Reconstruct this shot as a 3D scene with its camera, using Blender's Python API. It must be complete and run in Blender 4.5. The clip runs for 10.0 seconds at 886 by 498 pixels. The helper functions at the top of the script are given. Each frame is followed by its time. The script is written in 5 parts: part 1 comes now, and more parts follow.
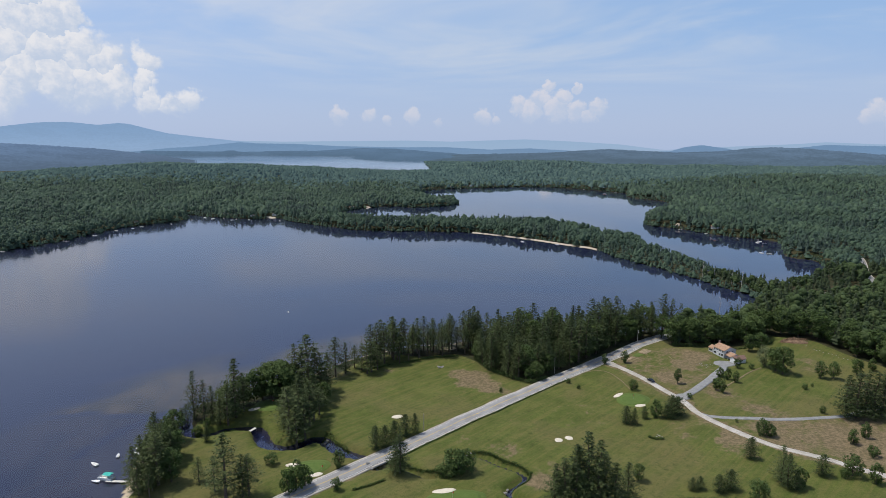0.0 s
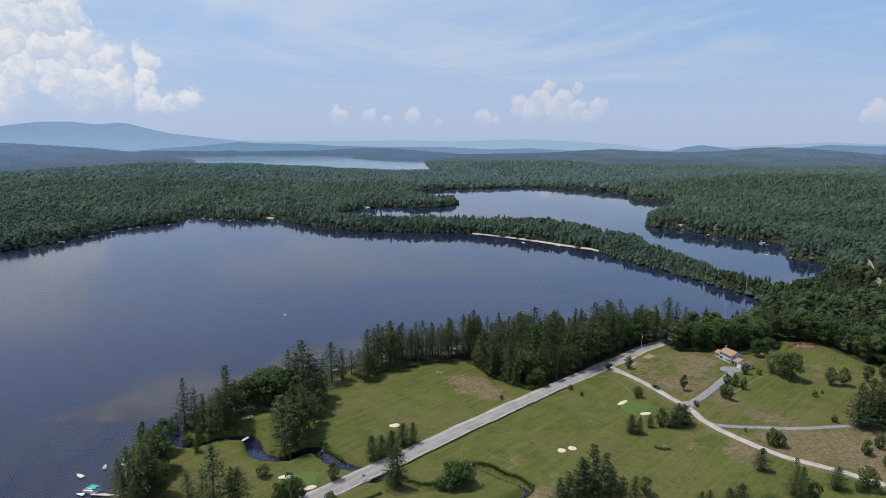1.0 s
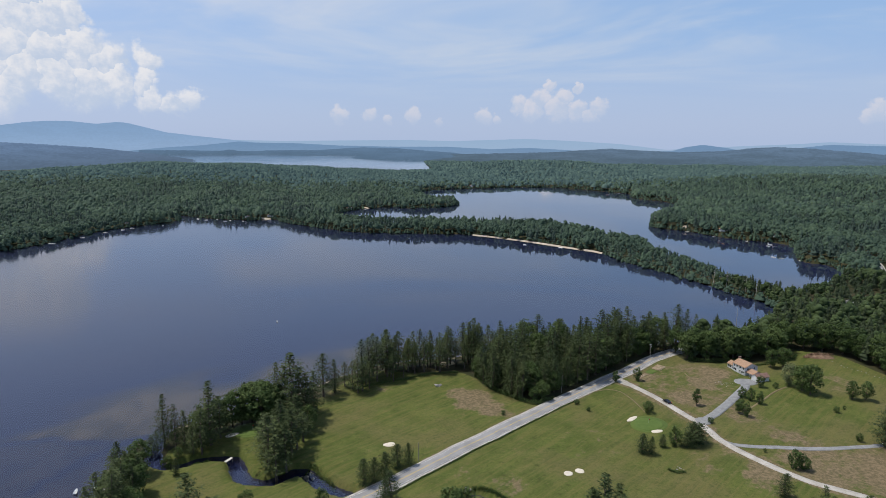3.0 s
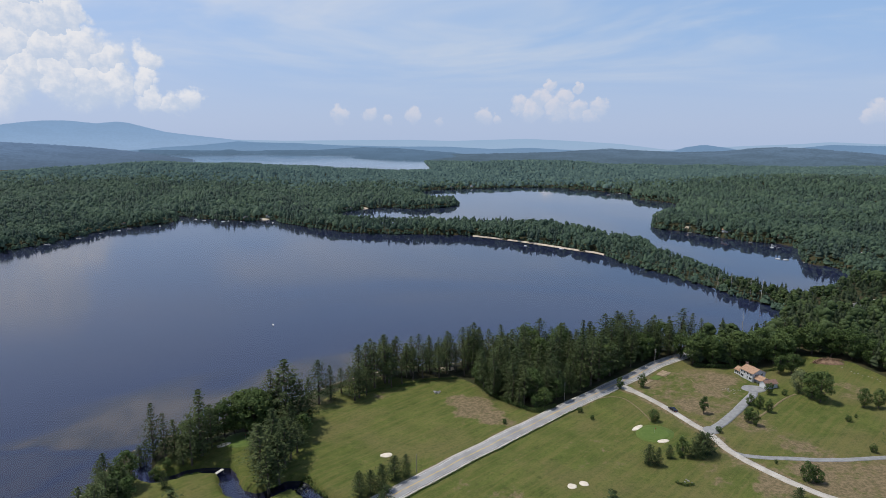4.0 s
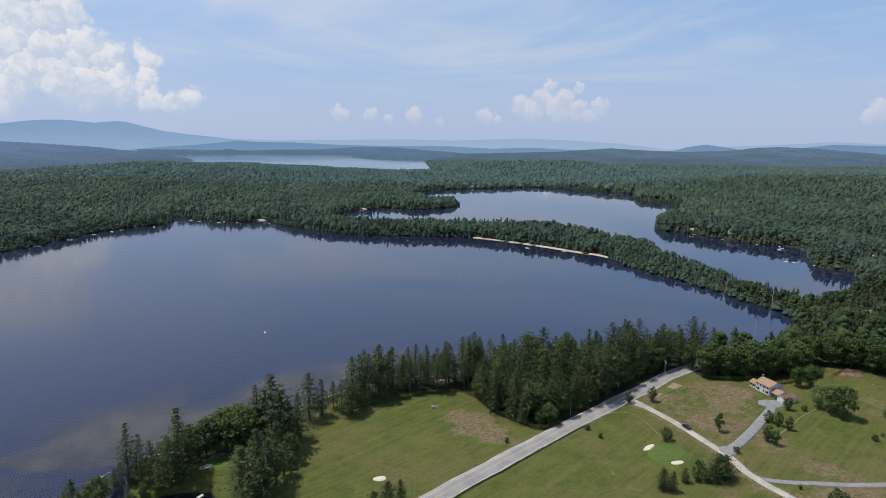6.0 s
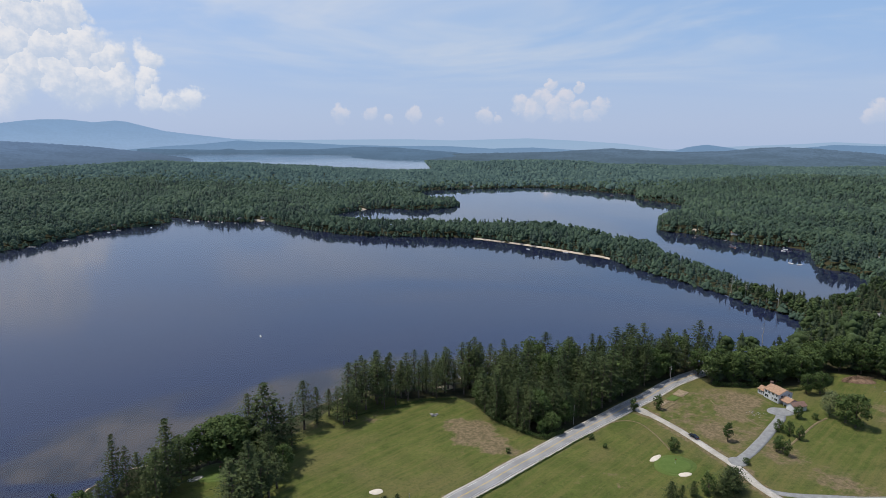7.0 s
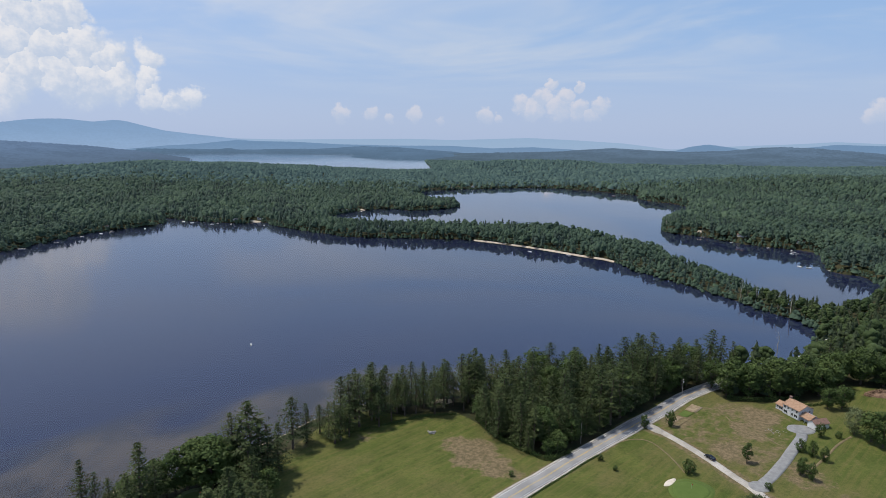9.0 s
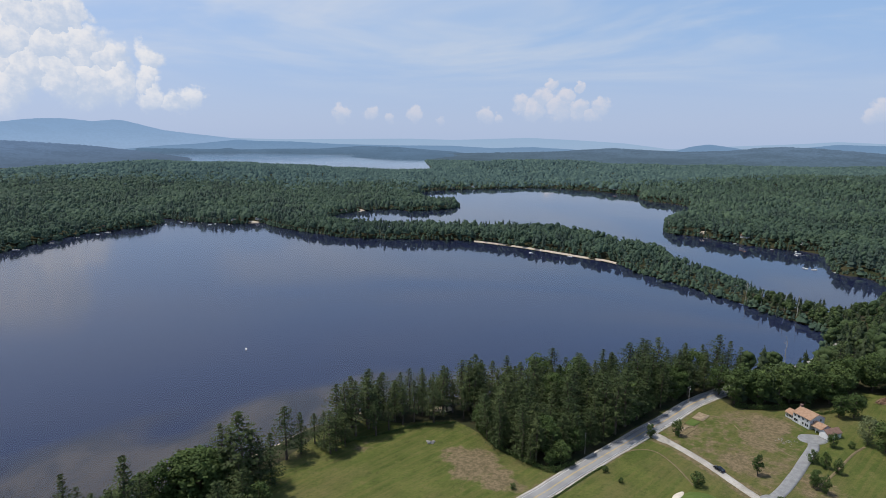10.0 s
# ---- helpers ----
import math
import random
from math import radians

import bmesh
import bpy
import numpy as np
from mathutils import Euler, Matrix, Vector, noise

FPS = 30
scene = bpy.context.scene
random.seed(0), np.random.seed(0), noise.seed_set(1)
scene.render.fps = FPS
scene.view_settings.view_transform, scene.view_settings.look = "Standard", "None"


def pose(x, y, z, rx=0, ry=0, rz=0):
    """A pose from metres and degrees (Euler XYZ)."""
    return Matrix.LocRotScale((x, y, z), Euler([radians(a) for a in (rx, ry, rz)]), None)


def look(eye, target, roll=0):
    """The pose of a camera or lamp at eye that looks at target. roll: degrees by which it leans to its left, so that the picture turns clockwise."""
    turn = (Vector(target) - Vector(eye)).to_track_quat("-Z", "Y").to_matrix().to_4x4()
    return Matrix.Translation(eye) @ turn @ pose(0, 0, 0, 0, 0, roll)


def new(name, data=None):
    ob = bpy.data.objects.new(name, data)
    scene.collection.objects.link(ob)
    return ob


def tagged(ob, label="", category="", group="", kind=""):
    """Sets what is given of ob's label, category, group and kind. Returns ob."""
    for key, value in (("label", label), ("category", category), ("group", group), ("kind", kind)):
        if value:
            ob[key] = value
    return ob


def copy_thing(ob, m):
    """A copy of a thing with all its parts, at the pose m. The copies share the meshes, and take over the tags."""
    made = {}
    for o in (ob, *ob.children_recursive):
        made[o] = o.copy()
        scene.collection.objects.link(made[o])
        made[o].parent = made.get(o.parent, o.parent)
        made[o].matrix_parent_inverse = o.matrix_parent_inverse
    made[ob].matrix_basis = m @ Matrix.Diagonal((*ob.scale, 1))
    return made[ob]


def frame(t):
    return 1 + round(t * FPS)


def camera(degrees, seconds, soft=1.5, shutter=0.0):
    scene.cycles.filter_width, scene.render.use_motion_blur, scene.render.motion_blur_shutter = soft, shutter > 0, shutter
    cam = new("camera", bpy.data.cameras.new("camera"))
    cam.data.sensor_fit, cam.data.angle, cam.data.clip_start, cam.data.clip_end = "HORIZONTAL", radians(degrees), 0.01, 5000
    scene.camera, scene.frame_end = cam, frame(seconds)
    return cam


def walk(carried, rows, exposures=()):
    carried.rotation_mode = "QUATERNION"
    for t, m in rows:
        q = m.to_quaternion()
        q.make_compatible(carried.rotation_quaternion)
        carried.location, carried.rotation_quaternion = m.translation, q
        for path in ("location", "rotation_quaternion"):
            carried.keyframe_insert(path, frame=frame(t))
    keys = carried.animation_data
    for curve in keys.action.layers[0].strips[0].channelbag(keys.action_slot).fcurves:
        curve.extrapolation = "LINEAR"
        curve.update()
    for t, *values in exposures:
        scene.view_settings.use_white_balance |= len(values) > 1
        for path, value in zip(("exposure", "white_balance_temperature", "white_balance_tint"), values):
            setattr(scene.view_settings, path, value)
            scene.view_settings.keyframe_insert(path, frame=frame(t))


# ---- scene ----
cam = camera(73.0, 10.0, soft=0.7)
# seconds, eye, pitch, yaw, roll
PATH = [
    (0, -0.008, -3.153, 129.955, -10.381, 0.186, 0.280),
    (0.5, 0.230, 1.346, 129.916, -10.389, 0.195, 0.292),
    (1, 0.463, 5.840, 129.878, -10.397, 0.204, 0.303),
    (1.5, 0.692, 10.327, 129.839, -10.404, 0.213, 0.315),
    (2, 0.916, 14.810, 129.800, -10.412, 0.222, 0.327),
    (2.5, 1.135, 19.286, 129.761, -10.420, 0.230, 0.339),
    (4, 1.767, 32.682, 129.645, -10.444, 0.257, 0.375),
    (4.5, 1.968, 37.136, 129.606, -10.452, 0.266, 0.387),
    (5, 2.165, 41.585, 129.567, -10.460, 0.275, 0.399),
    (5.5, 2.357, 46.028, 129.529, -10.468, 0.284, 0.410),
    (7, 2.907, 59.323, 129.413, -10.492, 0.310, 0.446),
    (7.5, 3.081, 63.744, 129.374, -10.500, 0.319, 0.458),
    (8, 3.251, 68.159, 129.336, -10.508, 0.328, 0.470),
    (8.5, 3.416, 72.568, 129.297, -10.516, 0.337, 0.482),
    (9, 3.576, 76.972, 129.259, -10.524, 0.346, 0.494),
    (9.5, 3.732, 81.370, 129.221, -10.532, 0.355, 0.506),
    (10, 3.883, 85.762, 129.182, -10.540, 0.364, 0.517),
]
walk(cam, [(t, pose(x, y, z, 90 + pitch, 0, yaw) @ pose(0, 0, 0, 0, 0, roll)) for t, x, y, z, pitch, yaw, roll in PATH])

# ---- world, sun ----
SUN_EL = radians(65)
SUN_AZ = math.atan2(-0.95, 0.31)          # clockwise from +y
SUN_TO = Vector((math.sin(SUN_AZ) * math.cos(SUN_EL), math.cos(SUN_AZ) * math.cos(SUN_EL), math.sin(SUN_EL)))

SKY, SUN = 0.10, 4.35
scene.view_settings.exposure = 0.0


class Graph:
    """Short-hand for building a node tree."""

    def __init__(self, tree):
        self.tree = tree
        tree.nodes.clear()

    def node(self, kind, ins={}):
        n = self.tree.nodes.new("ShaderNode" + kind)
        for k, v in ins.items():
            self.put(n.inputs[k], v)
        return n

    def attr(self, name):
        n = self.node("Attribute")
        n.attribute_name = name
        return n.outputs["Fac"]

    def put(self, socket, v):
        if isinstance(v, bpy.types.NodeSocket):
            self.tree.links.new(v, socket)
        elif isinstance(v, (tuple, list)) and len(v) == 3 and socket.type == "RGBA":
            socket.default_value = (*v, 1)
        else:
            socket.default_value = v

    def math(self, op, a, b=0.0, c=0.0, clamp=False):
        n = self.node("Math")
        n.operation, n.use_clamp = op, clamp
        for s, v in zip(n.inputs, (a, b, c)):
            self.put(s, v)
        return n.outputs[0]

    def mix(self, f, a, b):
        n = self.node("Mix")
        n.data_type = "RGBA"
        self.put(n.inputs[0], f), self.put(n.inputs[6], a), self.put(n.inputs[7], b)
        return n.outputs[2]

    def step(self, x, lo, hi, to_lo=0.0, to_hi=1.0):
        n = self.node("MapRange")
        n.interpolation_type = "SMOOTHSTEP"
        for s, v in zip(n.inputs, (x, lo, hi, to_lo, to_hi)):
            self.put(s, v)
        return n.outputs[0]

    def noise(self, vec, scale, detail=4.0, rough=0.55, dist=0.0):
        return self.node("TexNoise", ins={"Vector": vec, "Scale": scale, "Detail": detail, "Roughness": rough, "Distortion": dist}).outputs[0]

    def scaled(self, vec, s):
        n = self.node("VectorMath")
        n.operation = "MULTIPLY"
        self.put(n.inputs[0], vec), self.put(n.inputs[1], s)
        return n.outputs[0]

    def moved(self, vec, s):
        n = self.node("VectorMath")
        n.operation = "ADD"
        self.put(n.inputs[0], vec), self.put(n.inputs[1], s)
        return n.outputs[0]


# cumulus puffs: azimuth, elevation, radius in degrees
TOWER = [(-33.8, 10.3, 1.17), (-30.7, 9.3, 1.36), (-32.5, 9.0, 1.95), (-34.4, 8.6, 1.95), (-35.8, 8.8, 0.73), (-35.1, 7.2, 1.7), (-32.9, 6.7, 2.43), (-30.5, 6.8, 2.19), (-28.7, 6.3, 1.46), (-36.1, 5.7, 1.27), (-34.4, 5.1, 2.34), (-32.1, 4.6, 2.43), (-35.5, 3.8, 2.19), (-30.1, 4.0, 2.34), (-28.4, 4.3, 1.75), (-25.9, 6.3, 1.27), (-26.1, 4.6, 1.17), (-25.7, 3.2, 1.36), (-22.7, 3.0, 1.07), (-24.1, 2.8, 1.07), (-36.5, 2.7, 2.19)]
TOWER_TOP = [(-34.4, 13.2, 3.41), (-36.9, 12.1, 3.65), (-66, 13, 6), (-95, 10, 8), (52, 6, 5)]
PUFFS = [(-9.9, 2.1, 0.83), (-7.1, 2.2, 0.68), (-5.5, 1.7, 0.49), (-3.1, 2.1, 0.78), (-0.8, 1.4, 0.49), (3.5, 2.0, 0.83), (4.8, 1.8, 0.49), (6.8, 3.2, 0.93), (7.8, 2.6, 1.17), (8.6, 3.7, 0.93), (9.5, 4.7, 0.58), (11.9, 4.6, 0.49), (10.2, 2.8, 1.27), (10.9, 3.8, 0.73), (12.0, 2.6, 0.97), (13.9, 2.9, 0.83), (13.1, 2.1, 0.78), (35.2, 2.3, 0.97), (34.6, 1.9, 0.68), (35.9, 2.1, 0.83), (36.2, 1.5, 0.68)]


def build_world():
    world = bpy.data.worlds.new("sky")
    scene.world = world
    world.use_nodes = True
    g = Graph(world.node_tree)
    way = g.node("TexCoord").outputs["Generated"]
    sep = g.node("SeparateXYZ", ins={0: way})
    x, y, z = sep.outputs
    az = g.math("MULTIPLY", g.math("ARCTAN2", x, y), 57.2958)
    el = g.math("MULTIPLY", g.math("ARCSINE", z), 57.2958)
    flat = g.node("CombineXYZ", ins={0: az, 1: el}).outputs[0]
    air = g.node("TexSky")
    air.sky_type, air.sun_disc, air.sun_elevation, air.sun_rotation = "NISHITA", False, SUN_EL, SUN_AZ % (2 * math.pi)
    air.altitude, air.air_density, air.dust_density, air.ozone_density = 150, 1.0, 1.2, 1.6
    sky = air.outputs[0]
    # summer haze near the horizon
    haze = g.step(el, -1.0, 60.0, 0.90, 0.30)
    sky = g.mix(haze, sky, g.mix(g.step(el, 10.5, 19.0), g.mix(g.step(el, 0.5, 10.0), (4.35, 5.35, 7.5), (3.25, 5.0, 8.0)), (3.3, 5.3, 9.2)))
    # thin high cloud
    veil = g.noise(g.scaled(flat, (0.028, 0.17, 1)), 1.0, 5.0, 0.6, 0.6)
    veil = g.math("MULTIPLY", g.step(veil, 0.38, 0.66), g.math("MULTIPLY", g.step(el, 2.0, 8.0), g.step(el, 11.5, 18.0, 1.0, 0.25)))
    sky = g.mix(g.math("MULTIPLY", veil, 0.72), sky, (6.1, 6.6, 7.4))
    # the sky is paler round the sun
    near_sun = g.node("VectorMath", ins={0: way, 1: tuple(SUN_TO)})
    near_sun.operation = "DOT_PRODUCT"
    sky = g.mix(g.math("MULTIPLY", g.step(near_sun.outputs["Value"], 0.16, 0.94, 0.0, 0.85), g.step(el, 15.0, 30.0, 1.0, 0.35)), sky, (5.7, 6.6, 9.0))
    # cumulus
    bend = g.node("TexNoise", ins={"Vector": flat, "Scale": 0.42, "Detail": 7.0, "Roughness": 0.58})
    bend_fine = g.node("TexNoise", ins={"Vector": flat, "Scale": 1.1, "Detail": 6.0, "Roughness": 0.60})
    billow = g.noise(flat, 0.9, 6.0, 0.62)

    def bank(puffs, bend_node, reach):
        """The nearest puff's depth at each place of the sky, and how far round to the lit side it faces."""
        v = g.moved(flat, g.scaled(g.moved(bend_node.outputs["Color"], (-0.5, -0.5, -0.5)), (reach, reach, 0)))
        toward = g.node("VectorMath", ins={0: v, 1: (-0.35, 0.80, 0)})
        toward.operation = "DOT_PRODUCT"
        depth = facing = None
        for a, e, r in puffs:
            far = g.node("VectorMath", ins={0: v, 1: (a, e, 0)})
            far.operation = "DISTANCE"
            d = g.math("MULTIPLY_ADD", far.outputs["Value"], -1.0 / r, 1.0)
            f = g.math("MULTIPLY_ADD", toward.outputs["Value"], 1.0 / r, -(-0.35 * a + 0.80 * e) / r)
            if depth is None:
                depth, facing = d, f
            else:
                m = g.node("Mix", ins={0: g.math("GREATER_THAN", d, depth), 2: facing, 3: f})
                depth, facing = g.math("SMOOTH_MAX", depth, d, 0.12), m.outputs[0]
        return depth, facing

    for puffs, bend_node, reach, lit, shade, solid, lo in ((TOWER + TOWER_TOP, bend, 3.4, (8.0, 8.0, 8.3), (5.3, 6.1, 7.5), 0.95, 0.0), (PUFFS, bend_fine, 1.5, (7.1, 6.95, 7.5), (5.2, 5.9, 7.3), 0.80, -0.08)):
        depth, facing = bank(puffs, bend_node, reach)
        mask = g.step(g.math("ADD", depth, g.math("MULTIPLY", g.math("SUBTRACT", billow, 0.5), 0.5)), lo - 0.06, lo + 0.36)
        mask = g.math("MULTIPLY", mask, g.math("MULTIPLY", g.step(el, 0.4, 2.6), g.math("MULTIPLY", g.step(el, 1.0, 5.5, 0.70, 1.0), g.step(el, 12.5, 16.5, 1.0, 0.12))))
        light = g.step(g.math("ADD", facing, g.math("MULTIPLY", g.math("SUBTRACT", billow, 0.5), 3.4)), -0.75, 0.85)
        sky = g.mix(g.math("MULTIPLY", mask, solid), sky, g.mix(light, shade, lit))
    bg = g.node("Background", ins={"Color": sky, "Strength": SKY})
    g.tree.links.new(bg.outputs[0], g.node("OutputWorld").inputs[0])


build_world()
sun_data = bpy.data.lights.new("sun", "SUN")
sun_data.energy, sun_data.angle, sun_data.color = SUN, radians(0.55), (1.0, 0.95, 0.86)
sun = new("sun", sun_data)
sun.matrix_world = look(SUN_TO * 500, (0, 0, 0))

# ---- materials ----
def material(name, build):
    m = bpy.data.materials.new(name)
    m.use_nodes = True
    g = Graph(m.node_tree)
    g.tree.links.new(build(g), g.node("OutputMaterial").inputs[0])
    return m


def principled(g, colour, rough=0.8, metal=0.0, bump=None, bump_strength=0.3, bump_dist=0.05, spec=0.3):
    n = g.node("BsdfPrincipled", ins={"Base Color": colour, "Roughness": rough, "Metallic": metal, "Specular IOR Level": spec})
    if bump is not None:
        b = g.node("Bump", ins={"Height": bump, "Strength": bump_strength, "Distance": bump_dist})
        g.tree.links.new(b.outputs[0], n.inputs["Normal"])
    return n.outputs[0]


def place(g):
    return g.node("NewGeometry").outputs["Position"]


def own(g):
    return g.node("TexCoord").outputs["Object"]


def mottled(name, a, b, scale, rough=0.8, metal=0.0, bump=0.0, fine=9.0, spec=0.3, dist=0.03):
    """Two colours in patches, with a finer grain over them, in metres of the thing."""
    def build(g):
        p = own(g)
        n1, n2 = g.noise(p, scale, 4), g.noise(p, scale * fine, 3)
        f = g.math("ADD", g.math("MULTIPLY", n1, 0.65), g.math("MULTIPLY", n2, 0.35))
        return principled(g, g.mix(g.step(f, 0.36, 0.64), a, b), rough, metal, n2 if bump else None, bump, dist, spec)
    return material(name, build)


def foliage(name, dark, mid, light, tint_attr):
    def build(g):
        isl = g.node("NewGeometry").outputs["Random Per Island"]
        if tint_attr:
            t = g.attr("tint")
        else:
            t = g.node("ObjectInfo").outputs["Random"]
        c = g.mix(t, mid, light)
        c = g.mix(g.step(isl, 0.0, 1.0, 0.45, 0.0), c, dark)
        d = g.node("BsdfPrincipled", ins={"Base Color": c, "Roughness": 0.65, "Specular IOR Level": 0.10})

        tr = g.node("BsdfTranslucent", ins={"Color": c})
        mx = g.node("MixShader", ins={0: 0.22 if tint_attr else 0.16, 1: d.outputs[0], 2: tr.outputs[0]})
        return mx.outputs[0]
    return material(name, build)


M_PINE = foliage("pine needles", (0.013, 0.021, 0.009), (0.043, 0.063, 0.023), (0.080, 0.101, 0.037), False)
M_LEAF = foliage("broad leaves", (0.018, 0.031, 0.010), (0.054, 0.086, 0.025), (0.088, 0.124, 0.038), False)
M_WILLOW = foliage("pale leaves", (0.060, 0.075, 0.032), (0.125, 0.152, 0.066), (0.165, 0.186, 0.090), False)
M_NEAR_PINE = foliage("lakeside pine", (0.016, 0.026, 0.013), (0.042, 0.060, 0.031), (0.070, 0.090, 0.043), True)
M_NEAR_LEAF = foliage("lakeside maple and oak", (0.020, 0.034, 0.013), (0.047, 0.073, 0.028), (0.078, 0.107, 0.040), True)
# Aerial haze painted into these base colours, bluer than the near woods'.
M_HAZED_PINE = foliage("pine woods", (0.026, 0.043, 0.036), (0.041, 0.064, 0.052), (0.064, 0.095, 0.070), True)
M_HAZED_LEAF = foliage("leafy woods", (0.032, 0.053, 0.040), (0.052, 0.085, 0.060), (0.084, 0.127, 0.076), True)



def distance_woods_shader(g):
    """Far-off woods: haze of lit air put into base colour and faint emission."""
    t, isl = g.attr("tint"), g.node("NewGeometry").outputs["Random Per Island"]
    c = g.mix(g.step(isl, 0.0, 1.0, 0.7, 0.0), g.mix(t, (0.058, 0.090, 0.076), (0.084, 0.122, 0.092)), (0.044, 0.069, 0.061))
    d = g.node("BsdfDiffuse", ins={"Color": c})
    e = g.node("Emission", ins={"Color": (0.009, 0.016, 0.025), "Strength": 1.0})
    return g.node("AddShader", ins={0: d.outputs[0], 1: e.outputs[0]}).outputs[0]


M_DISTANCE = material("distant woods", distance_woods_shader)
M_BARK = mottled("pine bark", (0.055, 0.042, 0.032), (0.125, 0.098, 0.076), 1.5, 0.9, bump=0.4)
M_SNAG = mottled("dead grey wood", (0.30, 0.28, 0.25), (0.42, 0.40, 0.36), 1.5, 0.9, bump=0.3)


def ground_shader(g):
    p = place(g)
    z = g.node("SeparateXYZ", ins={0: p}).outputs[2]
    attr = g.attr
    n_big, n_mid, n_fine, n_grain = g.noise(p, 0.018, 4, 0.6), g.noise(p, 0.11, 5, 0.65), g.noise(p, 0.9, 4, 0.6), g.noise(p, 6.0, 2)
    grass = g.mix(g.step(n_mid, 0.30, 0.70), (0.050, 0.076, 0.014), (0.092, 0.113, 0.026))
    grass = g.mix(g.step(n_big, 0.46, 0.60, 0.0, 0.6), grass, (0.120, 0.104, 0.044))
    grass = g.mix(g.math("MULTIPLY", g.step(n_fine, 0.42, 0.70), 0.5), grass, (0.034, 0.050, 0.011))
    # streaks left by the mower, and worn patches
    sep = g.node("SeparateXYZ", ins={0: p})
    u = g.math("ADD", g.math("MULTIPLY", sep.outputs[0], 0.72), g.math("MULTIPLY", sep.outputs[1], 0.69))
    v = g.math("SUBTRACT", g.math("MULTIPLY", sep.outputs[0], 0.69), g.math("MULTIPLY", sep.outputs[1], 0.72))
    streak = g.noise(g.node("CombineXYZ", ins={0: g.math("MULTIPLY", u, 0.035), 1: g.math("MULTIPLY", v, 0.55)}).outputs[0], 1.0, 5, 0.65)
    grass = g.mix(g.step(streak, 0.42, 0.64, 0.0, 0.5), grass, (0.126, 0.114, 0.038))
    worn = g.noise(p, 0.33, 5, 0.7)
    grass = g.mix(g.step(worn, 0.56, 0.72, 0.0, 0.6), grass, (0.140, 0.116, 0.050))
    grass = g.mix(g.step(worn, 0.45, 0.30, 0.0, 0.6), grass, (0.037, 0.050, 0.013))
    # mowing tracks
    track = g.math("SINE", g.math("ADD", g.math("MULTIPLY", v, 1.15), g.math("MULTIPLY", n_big, 9.0)))
    grass = g.mix(g.math("MULTIPLY", g.step(track, -0.5, 0.9), 0.16), grass, (0.110, 0.118, 0.030))
    # short tufts and clover
    tuft = g.noise(p, 2.4, 3, 0.7)
    grass = g.mix(g.step(tuft, 0.52, 0.70, 0.0, 0.45), grass, (0.034, 0.052, 0.010))
    grass = g.mix(g.step(tuft, 0.46, 0.30, 0.0, 0.40), grass, (0.142, 0.134, 0.052))
    # dry turf
    dry = g.math("ADD", attr("dry"), g.math("MULTIPLY", g.math("SUBTRACT", g.math("ADD", g.math("MULTIPLY", n_mid, 0.5), g.math("MULTIPLY", worn, 0.5)), 0.5), 2.6))
    dry = g.math("MULTIPLY", g.step(dry, 0.40, 0.80), g.step(attr("dry"), 0.02, 0.25))
    straw = g.mix(g.step(g.noise(p, 0.7, 4, 0.7), 0.38, 0.62), (0.098, 0.082, 0.044), (0.188, 0.144, 0.086))
    grass = g.mix(g.math("MULTIPLY", dry, 0.9), grass, straw)
    grass = g.scaled(grass, (0.92, 0.88, 0.92))
    floor = g.mix(g.step(n_mid, 0.35, 0.65), (0.020, 0.026, 0.011), (0.046, 0.040, 0.020))
    land = g.mix(g.step(g.math("ADD", attr("woods"), g.math("MULTIPLY", g.math("SUBTRACT", n_fine, 0.5), 0.5)), 0.35, 0.65), grass, floor)
    sand = g.mix(n_fine, (0.36, 0.29, 0.20), (0.46, 0.38, 0.28))
    land = g.mix(g.step(g.math("ADD", attr("sand"), g.math("MULTIPLY", g.math("SUBTRACT", n_fine, 0.5), 0.4)), 0.4, 0.6), land, sand)
    # lake bed: pale silt on the shelf, weed beds; deep water's dark blue painted in
    silt = g.mix(g.step(g.noise(g.scaled(p, (0.035, 0.022, 1)), 1.0, 6, 0.68, 0.25), 0.38, 0.62), (0.036, 0.031, 0.034), (0.092, 0.074, 0.064))
    deep = g.mix(n_mid, (0.012, 0.017, 0.060), (0.016, 0.022, 0.070))
    bed = g.mix(g.math("MULTIPLY", g.step(z, -2.9, -0.45), attr("silt")), deep, silt)
    colour = g.mix(g.step(z, -0.10, 0.12), bed, land)
    bump = g.math("ADD", g.math("MULTIPLY", n_fine, 0.7), g.math("MULTIPLY", n_grain, 0.3))
    return principled(g, colour, 0.92, 0, bump, 0.5, 0.12, 0.12)


M_GROUND = material("turf, woodland floor and lake bed", ground_shader)


def water_shader(g):
    p = place(g)
    n1 = g.noise(g.scaled(p, (0.0035, 0.006, 1)), 1.0, 3, 0.5, 0.4)
    west = g.step(g.node("SeparateXYZ", ins={0: p}).outputs[0], 0.0, -420.0)
    rough = g.math("ADD", g.step(n1, 0.35, 0.65, 0.020, 0.060), g.math("MULTIPLY", west, 0.06))
    fres = g.node("Fresnel", ins={"IOR": 1.45})
    gl = g.node("BsdfGlossy", ins={"Color": (1.0, 1.0, 1.0), "Roughness": rough})
    tr = g.node("BsdfTransparent", ins={"Color": (0.80, 0.82, 0.82)})
    return g.node("MixShader", ins={0: fres.outputs[0], 1: tr.outputs[0], 2: gl.outputs[0]}).outputs[0]


M_WATER = material("lake water", water_shader)


